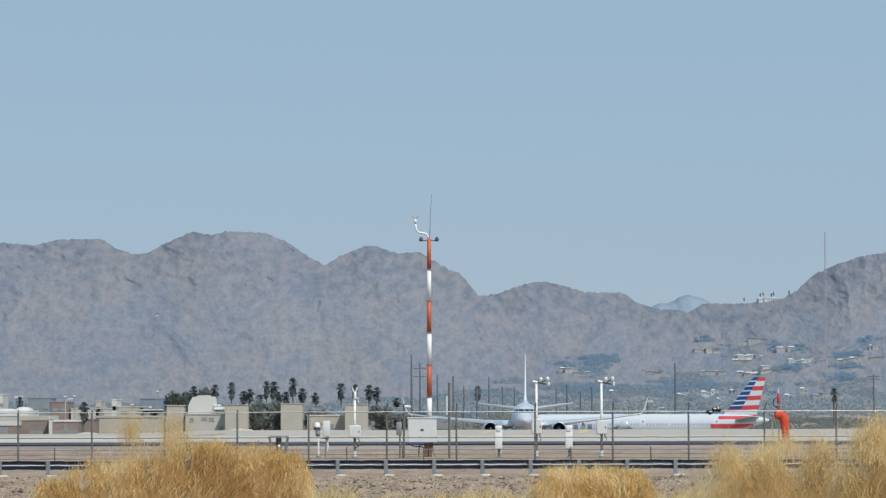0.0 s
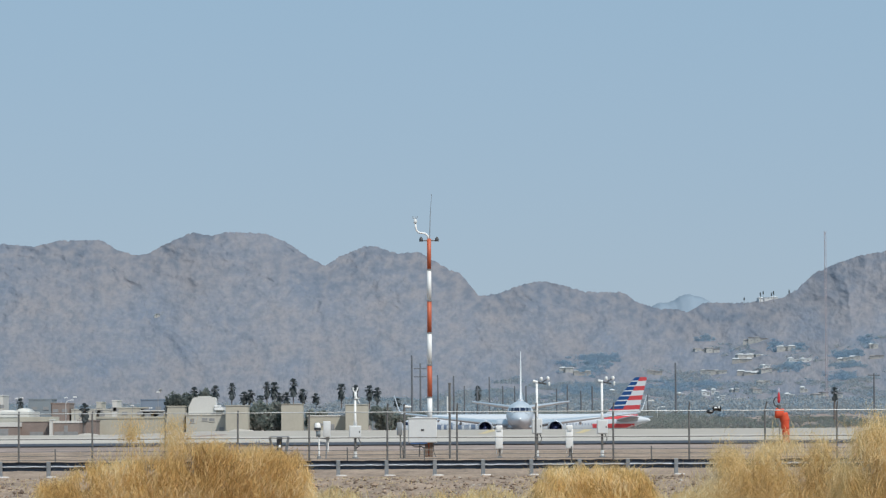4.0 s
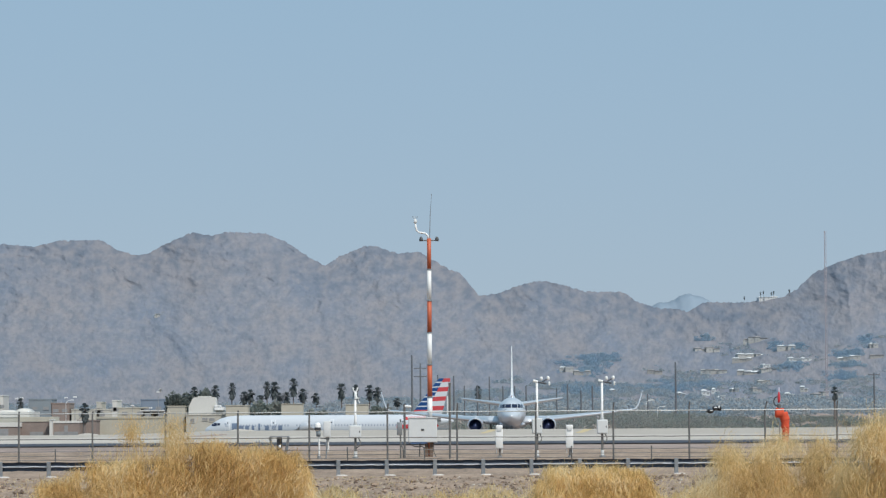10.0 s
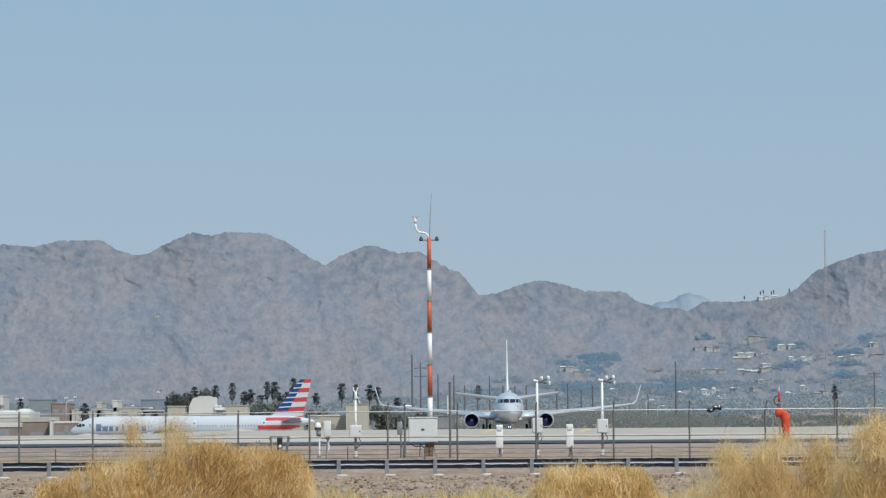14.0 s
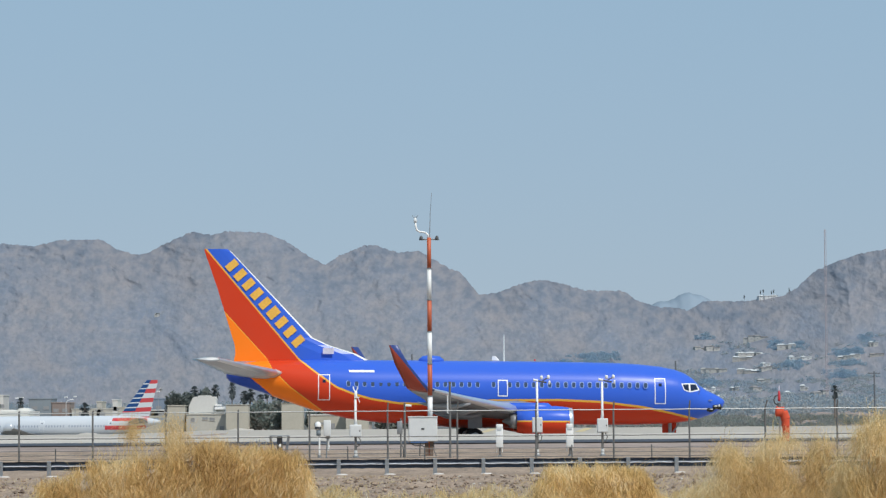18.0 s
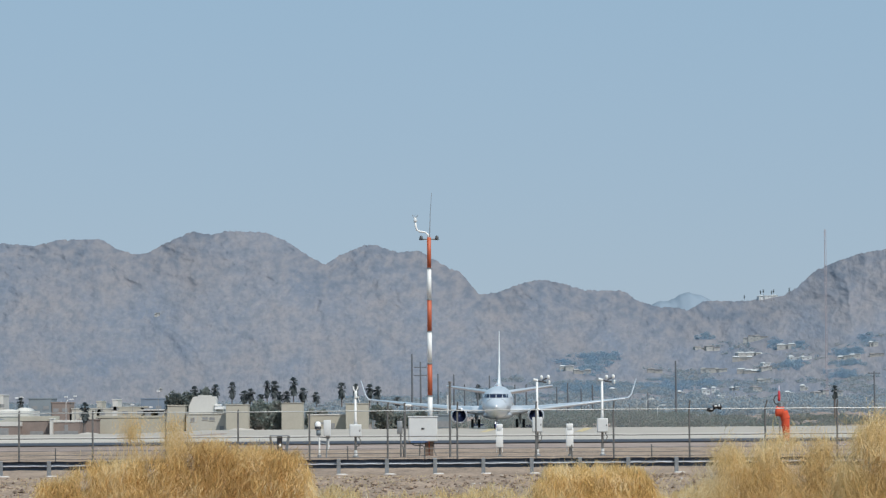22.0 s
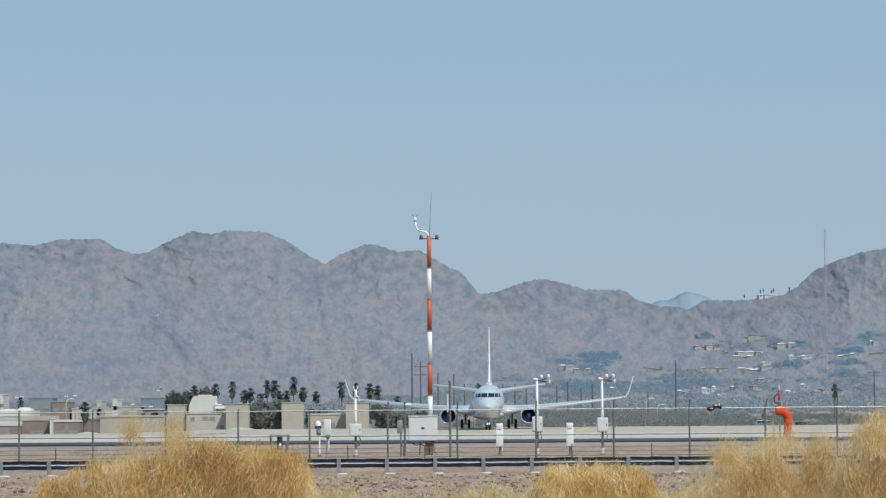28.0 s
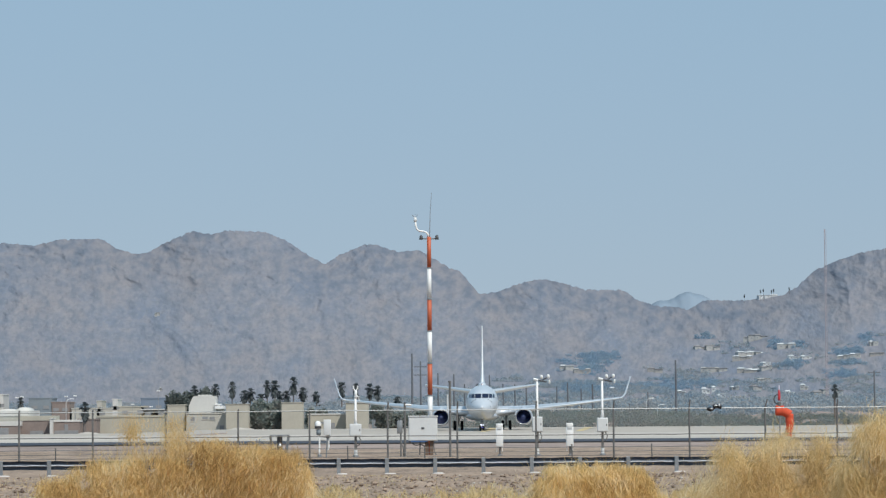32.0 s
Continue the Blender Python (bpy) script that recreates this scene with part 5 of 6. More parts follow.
    part("branch_frame", trunk, M["rust"], thing, "brown woody branches")
    return thing


BY = 28.0


def traced(y, outline):
    """An outline given by directions, at a distance."""
    return tuple(spot(px, py, y) for px, py in outline)


def plume(px, py, y, count, spread, *deep):
    return (*spot(px, py, y), count, spread, *deep)


bush("dry_bush", BY, .5, traced(BY, ((52, 884), (66, 858), (95, 848), (122, 842), (140, 824), (160, 817), (210, 812), (262, 810), (290, 806), (322, 793), (350, 784), (385, 780), (430, 786), (470, 792), (500, 790), (528, 798), (546, 818), (556, 850), (562, 884))), 62000, GOLDEN,
     "large golden dry desert bush with fine brittle stems", .0032, (.035, .10), .35, 3,
     (plume(236, 730, BY, 420, .055, .20), plume(232, 738, BY, 90, .09, .34), plume(308, 728, BY, 900, .075, .30), plume(330, 752, BY, 260, .06, .2), plume(262, 770, BY, 260, .14, .22), plume(200, 780, BY, 110, .16, .2),
      plume(350, 762, BY, 300, .2), plume(440, 772, BY, 300, .25), plume(515, 780, BY, 160, .12), plume(180, 800, BY, 220, .2), plume(100, 835, BY, 120, .12)), wild=.75, rag=.6)
bush("dry_bush", 40.0, .6, traced(40.0, ((941, 890), (947, 862), (953, 838), (966, 827), (1000, 822), (1055, 819), (1100, 822), (1132, 829), (1150, 846), (1164, 868), (1192, 890))), 34000, ORANGED,
     "orange-gold clump of dry bush grass", .0048, (.05, .17), .12, 8, (plume(985, 806, 40, 160, .22), plume(1050, 800, 40, 190, .3), plume(1110, 806, 40, 160, .25), plume(1148, 836, 40, 160, .14), plume(1176, 858, 40, 160, .14), plume(944, 830, 40, 90, .08)), rag=.7, wild=.5)
bush("dry_bush", 19.0, .45, traced(19.0, ((1230, 890), (1238, 855), (1246, 822), (1257, 802), (1277, 792), (1310, 786), (1350, 783), (1400, 780), (1440, 774), (1475, 772), (1510, 782), (1535, 806), (1550, 884))), 56000, PALE,
     "straw-coloured feathery dry bush", .0015, (.03, .10), .6, 12,
     (plume(1262, 772, 19, 160, .07), plume(1295, 752, 19, 110, .05), plume(1330, 764, 19, 200, .1), plume(1385, 756, 19, 220, .11), plume(1435, 742, 19, 260, .08), plume(1470, 752, 19, 160, .07), plume(1236, 815, 19, 200, .06), plume(1222, 840, 19, 120, .05)), rag=1.0, wild=1.3)
bush("dry_bush", 16.0, .35, traced(16.0, ((1462, 884), (1474, 838), (1488, 794), (1506, 764), (1528, 746), (1552, 736), (1580, 730), (1630, 728), (1690, 760))), 42000, PALE,
     "tall straw-coloured dry bush close by", .0015, (.03, .10), .5, 15, (plume(1530, 722, 16, 240, .07), plume(1560, 712, 16, 240, .09), plume(1490, 768, 16, 160, .06)), rag=1.1, wild=1.1)
# low pale grass before the rail
GRASS = ((560, 74, 50, 862), (625, 70, 60, 858), (700, 72, 70, 862), (770, 69, 60, 857), (840, 73, 60, 861), (905, 70, 60, 856), (955, 84, 40, 848), (1190, 76, 60, 862), (1240, 90, 50, 850), (20, 72, 50, 866), (90, 80, 50, 862), (590, 88, 40, 850), (860, 92, 50, 849))
for i, (xx, yy, ww, top) in enumerate(GRASS):
    X = (xx - 784) / 6000 * yy
    hw = ww / 6000 * yy
    g = ground_z(yy)
    z = max(g + .25, 1.9 + (731 - top) / 6000 * yy)
    bush("grass_tuft", yy, 1.6, ((X - hw * 1.3, g + .05), (X - hw * .6, g + (z - g) * .8), (X, z), (X + hw * .7, g + (z - g) * .85), (X + hw * 1.4, g + .05)), 1500, PALE, "low tuft of pale dry grass on dirt", .011, (.12, .3), .3, 30 + i)
rnd = random.Random(21)
verts, faces = [], []
for i in range(15000):
    y = rnd.uniform(74, 122)
    x = rnd.uniform(-.14, .14) * y
    if noise.noise((x * .5, y * .12, 4.4)) < -.1:
        continue
    p = Vector((x, y, ground_z(y) + .02 + churn(x, y)))
    q = p + Vector((rnd.gauss(0, .07), rnd.gauss(0, .05), rnd.uniform(.02, .11)))
    n = len(verts)
    verts += [p + Vector((-.007, 0, 0)), p + Vector((.007, 0, 0)), q]
    faces.append((n, n + 1, n + 2))
me = bpy.data.meshes.new("litter")
me.from_pydata(verts, [], faces)
me.materials.append(PALE)
tagged(new("straw_litter", me), "scattered dry straw on the dirt", "grass", "", "stuff")

# ---- airfield edge and town ----
def palm_mesh(seed, height, crown):
    rnd = random.Random(seed)
    tr = bmesh.new()
    bend = rnd.uniform(-.25, .25)
    tube(tr, [(bend * (k / 6) ** 2, 0, height * k / 6) for k in range(7)], [.36 - .14 * k / 6 for k in range(7)], 8)
    trunk = mesh_of(tr, M["trunk"], True)
    bm = bmesh.new()
    top = Vector((bend, 0, height))
    for i in range(120):
        a, dead = rnd.uniform(0, 2 * math.pi), i < 52
        el = rnd.uniform(-1.35, -.7) if dead else rnd.uniform(-.5, 1.45)
        l = crown * (rnd.uniform(.8, 1.25) if dead else rnd.uniform(.75, 1.05))
        start = top - Vector((0, 0, rnd.uniform(0, crown * 1.1) if dead else 0))
        way = Vector((math.cos(a) * math.cos(el), math.sin(a) * math.cos(el), math.sin(el)))
        side = way.cross(Vector((0, 0, 1)))
        side = side.normalized() if side.length > .01 else Vector((1, 0, 0))
        pts = []
        for k, wd in ((0, .05), (.45, .08), (.62, .42), (.85, .34), (1, .05)):
            p = start + way * (l * k) - Vector((0, 0, .22 * l * k * k))
            pts.append((bm.verts.new(p - side * (wd * crown * .5)), bm.verts.new(p + side * (wd * crown * .5))))
        for (p0, p1), (q0, q1) in zip(pts, pts[1:]):
            bm.faces.new((p0, p1, q1, q0))
    return trunk, mesh_of(bm, M["frond"])


PALM_Y = 1500.0
PALMS = ((382, 683, 14), (405, 679, 14), (422, 692, 17), (443, 690, 15), (456, 698, 15), (463, 676, 14), (486, 678, 17), (490, 694, 14), (511, 670, 15), (508, 694, 16), (532, 688, 16), (553, 694, 15), (605, 680, 15), (627, 681, 13), (650, 681, 15), (668, 686, 16),
         (702, 702, 15), (848, 682, 13), (345, 686, 14))
shapes = [palm_mesh(40 + k, 15.0, 2.9) for k in range(4)]
for i, (px, top, wide) in enumerate(PALMS):
    k = i % 4
    X = (px - (top - 441) * .00733 - 784) / 6000 * PALM_Y
    zt = 1.9 + (733 - top - (px - 784) * .00733) / 6000 * PALM_Y
    ob = base("palm_tree", pose(X, PALM_Y + 25 * (i % 3), 1.5, 0, 0, 67 * i), "tall fan palm with a shaggy grey-green head", "palm tree", "row of palms")
    ob.scale = (wide / 16, wide / 16, (zt - 1.5 - .8) / 15.0)
    part("trunk", shapes[k][0], None, ob)
    part("crown", shapes[k][1], None, ob, "drooping fan fronds")
for px, top, y, wide in ((150, 716, 690.0, 25), (37, 705, 900.0, 17), (1476, 683, 900.0, 17)):
    X = (px - (top - 441) * .00733 - 784) / 6000 * y
    zt = 1.9 + (733 - top - (px - 784) * .00733) / 6000 * y
    tr, cr = palm_mesh(int(px), zt - ground_z(y) - .6, wide / 6000 * y * .52)
    ob = base("palm_tree", pose(X, y, ground_z(y)), "fan palm with a dark bushy head", "palm tree")
    part("trunk", tr, None, ob)
    part("crown", cr, None, ob, "dark fan fronds")


def building(x0, x1, y, top, mat, label, depth=14.0, roof=None, parapet=.35, windows=(), name="low_building", kind_of="building"):
    """A flat-roofed block with a parapet, and window openings set into its front."""
    z0 = ground_z(y) - .3
    t = base(name, pose((x0 + x1) / 2, y, z0), label, kind_of)
    w, h = (x1 - x0) / 2, top - z0
    part("wall", boxed(-w, w, 0, depth, 0, h - parapet, .02), mat, t)
    r = part("roof", boxed(-w - .15, w + .15, -.15, depth + .15, h - parapet, h, .05), roof or mat, t)
    for fx, fz, fw, fh in windows:
        q = part("window", boxed(-w + 2 * w * fx - fw / 2, -w + 2 * w * fx + fw / 2, -.06, .04, h * fz - fh / 2, h * fz + fh / 2, .02), M["far_glass"], t)
        part("sill", boxed(-w + 2 * w * fx - fw / 2 - .1, -w + 2 * w * fx + fw / 2 + .1, -.12, .02, h * fz - fh / 2 - .12, h * fz - fh / 2), mat, q)
    return t


building(-107.184, -93.504, 764.0, 3.388, M["cream"], "cream flat-roofed hangar office", 20, M["offwhite"], 1.3)
building(-107.194, -94.527, 757.0, 0.963, M["brown"], "brown block wall of a low depot", 6, M["offwhite"], 1.0, ((.35, .45, 2.5, 1.6), (.7, .45, 2.5, 1.6)))
building(-94.78, -87.56, 760.0, 2.187, M["brown"], "brown block depot under a deep tan roof edge", 12, M["tan"], 1.1, ((.5, .25, 3.0, 1.1),))
building(-87.94, -87.307, 757.0, 1.654, M["offwhite"], "narrow white service tower", 5, None, .2)
building(-87.434, -81.48, 759.0, 1.25, M["brown"], "brown block depot with an off-white roof edge", 12, M["offwhite"], .5, ((.25, .3, 2.4, 1.2), (.5, .5, .8, 2.2), (.75, .3, 2.4, 1.2)))
building(-82.494, -78.314, 765.0, 1.475, M["brown"], "brown block wall behind a palm", 8, M["brown"], .3)
building(-79.327, -55.894, 775.0, 2.142, M["tan"], "long low tan warehouse", 20, M["tan"], .5)
building(-62.091, -58.164, 762.0, 4.493, M["tan"], "square tan stucco tower block", 6, None, .25)
building(-57.794, -48.42, 761.0, 2.541, M["cream"], "cream stucco house front with small openings", 14, M["cream"], .25, ((.15, .75, .9, .9), (.45, .8, 1.2, .6), (.62, .78, 1.2, .7), (.85, .4, 1.0, 1.0)))
t = base("stepped_block", pose(spot(361, 735, 763)[0], 763.0, spot(361, 735, 763)[1]), "off-white stepped rooftop block with a sloping shoulder", "building")
u = 763.0 / 6000
part("wall", loft([[Vector((x * u, y, z * u)) for x, z in ((-26, -6), (-26, 17), (-19, 32), (-15, 34), (20, 34), (22, 30), (22, -6))] for y in (0, 6)]), M["offwhite"], t)
part("parapet", boxed(-10 * u, 12 * u, .5, 5.5, 34 * u, 36 * u, .05), M["offwhite"], t)
for x0, x1, z0, z1 in ((20, 37, 11, 16), (20, 30, 17, 20), (21, 36, -3, 4)):
    part("canopy", boxed(x0 * u, x1 * u, -.6, 4.5, z0 * u, z1 * u, .05), M["mast_white"], t, "white flat canopy")
part("low_wall", boxed(22 * u, 35 * u, 1.0, 5, -6 * u, 11 * u, .05), M["cream"], t)
part("dark_opening", boxed(14 * u, 20 * u, -.05, .1, 0, 6 * u, .02), M["far_glass"], t)
# vaulted cream roofs behind the depot
for px, half, top, y in ((13, 20, 724, 772.0), (41, 12, 721, 774.0)):
    X, Z = spot(px, top, y)
    k = y / 6000
    t = base("vaulted_shed", pose(X, y, ground_z(y) - .2), "cream shed with a low vaulted roof", "building")
    h = Z - ground_z(y) + .2
    part("wall", boxed(-half * k, half * k, 0, 12, 0, h - 1.3, .03), M["cream"], t)
    part("roof", loft([[Vector((half * k * 1.04 * math.cos(math.pi * i / 12), yy, h - 1.3 + 1.3 * math.sin(math.pi * i / 12))) for i in range(13)] for yy in (-.2, 12.2)]), M["offwhite"], t, "pale vaulted roof", True)
# floodlights over the far yards
for px, top in ((31, 704), (40, 703), (118, 702), (134, 701), (236, 716), (268, 720), (281, 692)):
    X, Z = spot(px, top, 1100.0)
    t = base("floodlight_mast", pose(X, 1100.0, ground_z(1100)), "slim floodlight mast with white lamp heads", "floodlight", "floodlights")
    h = Z - ground_z(1100)
    part("pole", tubed([(0, 0, 0), (0, 0, h)], [.14, .08], 8), M["galv"], t)
    for dx in (-.3, .3):
        part("lamp_head", boxed(dx - .22, dx + .22, -.3, .2, h - .18, h + .22, .05), M["mast_white"], t, "white lamp head")
building(-48.664, -43.598, 757.0, 4.516, M["tan"], "plain tan stucco sound wall block", 5, None, .15)
building(-36.251, -31.438, 757.0, 4.806, M["tan"], "plain tan stucco sound wall block", 5, None, .15)
building(-30.56, -22.074, 762.0, 2.216, M["tan"], "low tan yard wall with a pale coping", 6, M["offwhite"], .3, ((.3, .6, 2.2, .5), (.65, .45, 1.0, 1.6)))
building(-21.938, -16.871, 757.0, 4.574, M["tan"], "plain tan stucco sound wall block", 5, None, .15)
building(-16.754, 1.74, 790.0, 1.95, M["slate"], "long grey shed in shade", 12, M["slate"], .3, ((.1, .5, 3, 1.4), (.3, .5, 3, 1.4), (.5, .5, 3, 1.4), (.7, .5, 3, 1.4), (.9, .5, 3, 1.4)))
# farther town on the left
for x0, x1, top, mat, lab in ((250, 292, 704, "blue_shed", "steel-blue shed far behind"), (52, 93, 704, "slate", "blue-grey office block far behind"), (92, 124, 711, "brown", "mauve-brown block far behind"), (-6, 7, 698, "offwhite", "pale slender tower far behind"), (172, 181, 709, "cream", "small cream tank tower"),
                              (200, 209, 706, "offwhite", "small white tank tower"), (128, 200, 722, "cream", "pale flat roofs of the town"), (209, 262, 719, "tan", "tan flat roofs of the town"), (250, 300, 724, "offwhite", "white flat roofs of the town"), (1395, 1440, 735, "tan", "low tan yard building"), (1250, 1330, 742, "brown", "low brown yard shed"), (1130, 1180, 742, "slate", "low grey yard shed")):
    Y = 1200.0
    cx = (x0 + x1) / 2
    X0, X1 = ((x0 - (top - 441) * .00733 - 784) / 6000 * Y, (x1 - (top - 441) * .00733 - 784) / 6000 * Y)
    building(X0, X1, Y, 1.9 + (733 - top - (cx - 784) * .00733) / 6000 * Y, M[mat], lab, 16, None, .4, ((.25, .6, 2, 1.2), (.75, .6, 2, 1.2)))


# ---- poles ----
def utility_pole(px, top, y, arms=(), r=.22, label="weathered wooden utility pole"):
    X = (px - (top - 441) * .00733 - 784) / 6000 * y
    z0 = ground_z(y)
    h = 1.9 + (733 - top - (px - 784) * .00733) / 6000 * y - z0
    t = base("utility_pole", pose(X, y, z0), label, "utility pole", "utility poles")
    part("pole", tubed([(0, 0, 0), (.05, 0, h * .5), (0, 0, h)], [r, r * .85, r * .65], 8), M["pole"], t)
    for dz, half in arms:
        a = part("cross_arm", boxed(-half, half, -.1, .1, h - dz - .12, h - dz + .12), M["pole"], t)
        for s in (-1, -.4, .4, 1):
            part("insulator", tubed([(half * s * .95, 0, h - dz + .12), (half * s * .95, 0, h - dz + .45)], .09, 6), M["galv"], a)


for px, top, r, arms in ((729, 626, .36, ()), (744, 640, .3, ((1.6, 1.9), (4.0, 1.9))), (775, 661, .28, ()), (803, 662, .32, ()), (822, 680, .26, ()), (866, 664, .26, ()), (890, 680, .26, ()), (911, 680, .26, ()), (931, 680, .3, ()), (985, 684, .24, ()), (1004, 677, .32, ()), (1028, 688, .26, ()),
                         (1048, 680, .32, ()), (1113, 715, .24, ()), (1146, 694, .2, ()), (1195, 638, .34, ()), (1546, 656, .3, ((.6, 1.7),)), (845, 679, .3, ())):
    utility_pole(px, top, 1000.0, arms, r)
for px, top in ((1143, 705), (1163, 716), (118, 706)):
    X = (px - (top - 441) * .00733 - 784) / 6000 * 980
    h = 1.9 + (733 - top - (px - 784) * .00733) / 6000 * 980 - ground_z(980)
    t = base("street_lamp", pose(X, 980.0, ground_z(980)), "pale steel street lamp with a curved arm", "street lamp", "street lamps")
    part("pole", tubed([(0, 0, 0), (0, 0, h * .85), (.5, 0, h * .97), (1.4, 0, h)], [.08, .07, .06, .05], 8), M["mast_white"], t, "", True)
    part("lamp_head", boxed(1.2, 2.2, -.15, .15, h - .12, h + .08, .03), M["mast_white"], t)

# a tall slender transmitter mast before the hill
t = base("transmitter_mast", pose(225.489, 2000.0, ground_z(2000)), "tall slender red and white lattice transmitter mast", "mast")
top = 109.584 - ground_z(2000)
for k in range(3):
    a = 2.1 * k
    part("mast_leg", tubed([(math.cos(a) * .75, math.sin(a) * .75, 0), (math.cos(a) * .6, math.sin(a) * .6, top)], .11, 6), M["antenna"], t)
lat = bmesh.new()
n = 42
for k in range(n):
    z = top * k / n
    for j in range(3):
        a, b = 2.1 * j, 2.1 * (j + 1)
        tube(lat, [(math.cos(a) * .68, math.sin(a) * .68, z), (math.cos(b) * .68, math.sin(b) * .68, z + top / n)], .06, 4, False)
part("lattice", lat, M["antenna"], t, "crossed lattice bars")


# ---- trees ----
def leafy(name, mat, label, spots, seed, category="trees"):
    """Far crowns of small leaves turned every way, too many to count: (centre, half width, half height, leaves, leaf size)."""
    r = np.random.default_rng(seed)
    vs = []
    for c, rx, rz, count, leaf in spots:
        lobes = r.normal(size=(5, 3)) * (.42, .42, .3)
        d = r.normal(size=(count, 3))
        d *= (r.random((count, 1)) ** .5 * .55) / np.linalg.norm(d, axis=1, keepdims=True)
        p = np.array(c) + (lobes[r.integers(0, 5, count)] + d) * (rx, rx, rz)
        a = r.normal(size=(count, 3))
        a /= np.linalg.norm(a, axis=1, keepdims=True)
        b = np.cross(a, r.normal(size=(count, 3)))
        b /= np.linalg.norm(b, axis=1, keepdims=True)
        a, b = a * leaf * r.uniform(.6, 1.3, (count, 1)), b * leaf * r.uniform(.5, 1.0, (count, 1))
        vs.append(np.stack((p - a, p + b, p + a, p - b * .7), axis=1).reshape(-1, 3))
    vs = np.concatenate(vs)
    me = bpy.data.meshes.new(name)
    me.from_pydata(vs.tolist(), [], np.arange(len(vs)).reshape(-1, 4).tolist())
    me.materials.append(mat)
    return tagged(new(name, me), label, category, "", "stuff")


rnd = random.Random(77)
# the suburb's trees on the flat before the range
spots = []
for i in range(4200):
    u = rnd.uniform(-.15, .15)
    y = rnd.uniform(1250, 2280)
    if noise.noise((u * 46, y * .005, 3)) < (-.15 if u < -.02 else -.32):
        continue
    h = rnd.uniform(3.0, 7.0) * (1.1 if u > .0 else .9)
    spots.append(((u * y, y, ground_z(y) + h * .3), h * rnd.uniform(.5, .9), h * .55, 92, h * .086))
leafy("suburb_trees", M["tree_far"], "blue-green trees of the distant suburb, haze in leaf colour", spots, 5)
# gardens and groves climbing the fan between the houses
spots = []
for i in range(5200):
    u = rnd.uniform(-.03, .15)
    rim = .0045 + .0065 * ease(u, -.02, .03) + .012 * ease(u, .05, .085)
    e = .003 + rnd.random() ** 1.25 * (rim - .003)
    grove = noise.noise((u * 62, e * 420, 2)) + .5 * noise.noise((u * 190, e * 1300, 6))
    if grove < -.02 + .45 * ease(e, .006, .022):
        continue
    p = on_slope(u, e)
    h = rnd.uniform(3.0, 6.5)
    spots.append(((p.x, p.y, p.z + h * .1), h * rnd.uniform(.5, 1.0), h * .5, 106, h * .086))
leafy("hillside_trees", M["tree_far"], "blue-green trees between the hillside houses, haze in leaf colour", spots, 6)
spots = []
for px, py, n, sx, sy in ((1052, 636, 95, 34, 9), (1040, 655, 40, 30, 6), (1000, 645, 14, 10, 10), (1085, 632, 14, 8, 6), (1500, 624, 60, 30, 6), (1495, 644, 30, 26, 3), (1497, 665, 50, 24, 6), (1372, 611, 30, 10, 8), (1412, 614, 26, 10, 7), (1400, 648, 40, 24, 6), (1532, 602, 24, 12, 9), (1245, 597, 20, 20, 4), (1250, 680, 40, 20, 6), (1180, 685, 60, 50, 8), (1030, 690, 80, 50, 9)):
    for i in range(n):
        x, yv = px + rnd.gauss(0, sx * .5), py + rnd.gauss(0, sy * .6)
        p = on_slope((x - (yv - 441) * .00733 - 784) / 6000, max(.0032, (733 - yv - (x - 784) * .00733) / 6000))
        h = rnd.uniform(3.5, 7)
        spots.append(((p.x, p.y, p.z + h * .15), h * .8, h * .55, 150, h * .08))
leafy("hillside_groves", M["tree_blue"], "dense bluish groves on the hillside, haze in leaf colour", spots, 16)
# the hedge and scrub along the far edge of the airfield
spots = []
for i in range(1500):
    u = rnd.uniform(-.05, .148)
    y = rnd.uniform(800, 1050)
    if noise.noise((u * 70, y * .012, 5)) < -.22 + .25 * ease(u, .08, .12):
        continue
    h = rnd.uniform(2.2, 5.2) * (1 - .45 * ease(u, .055, .09)) * (.6 + .4 * ease(u, -.03, -.01))
    spots.append(((u * y, y, ground_z(y) + h * .35), h * rnd.uniform(.6, 1.1), h * .6, 200, .19))
leafy("airfield_shrubs", M["tree_mid"], "dusty green shrubs along the airfield edge", spots, 7, "shrubs")


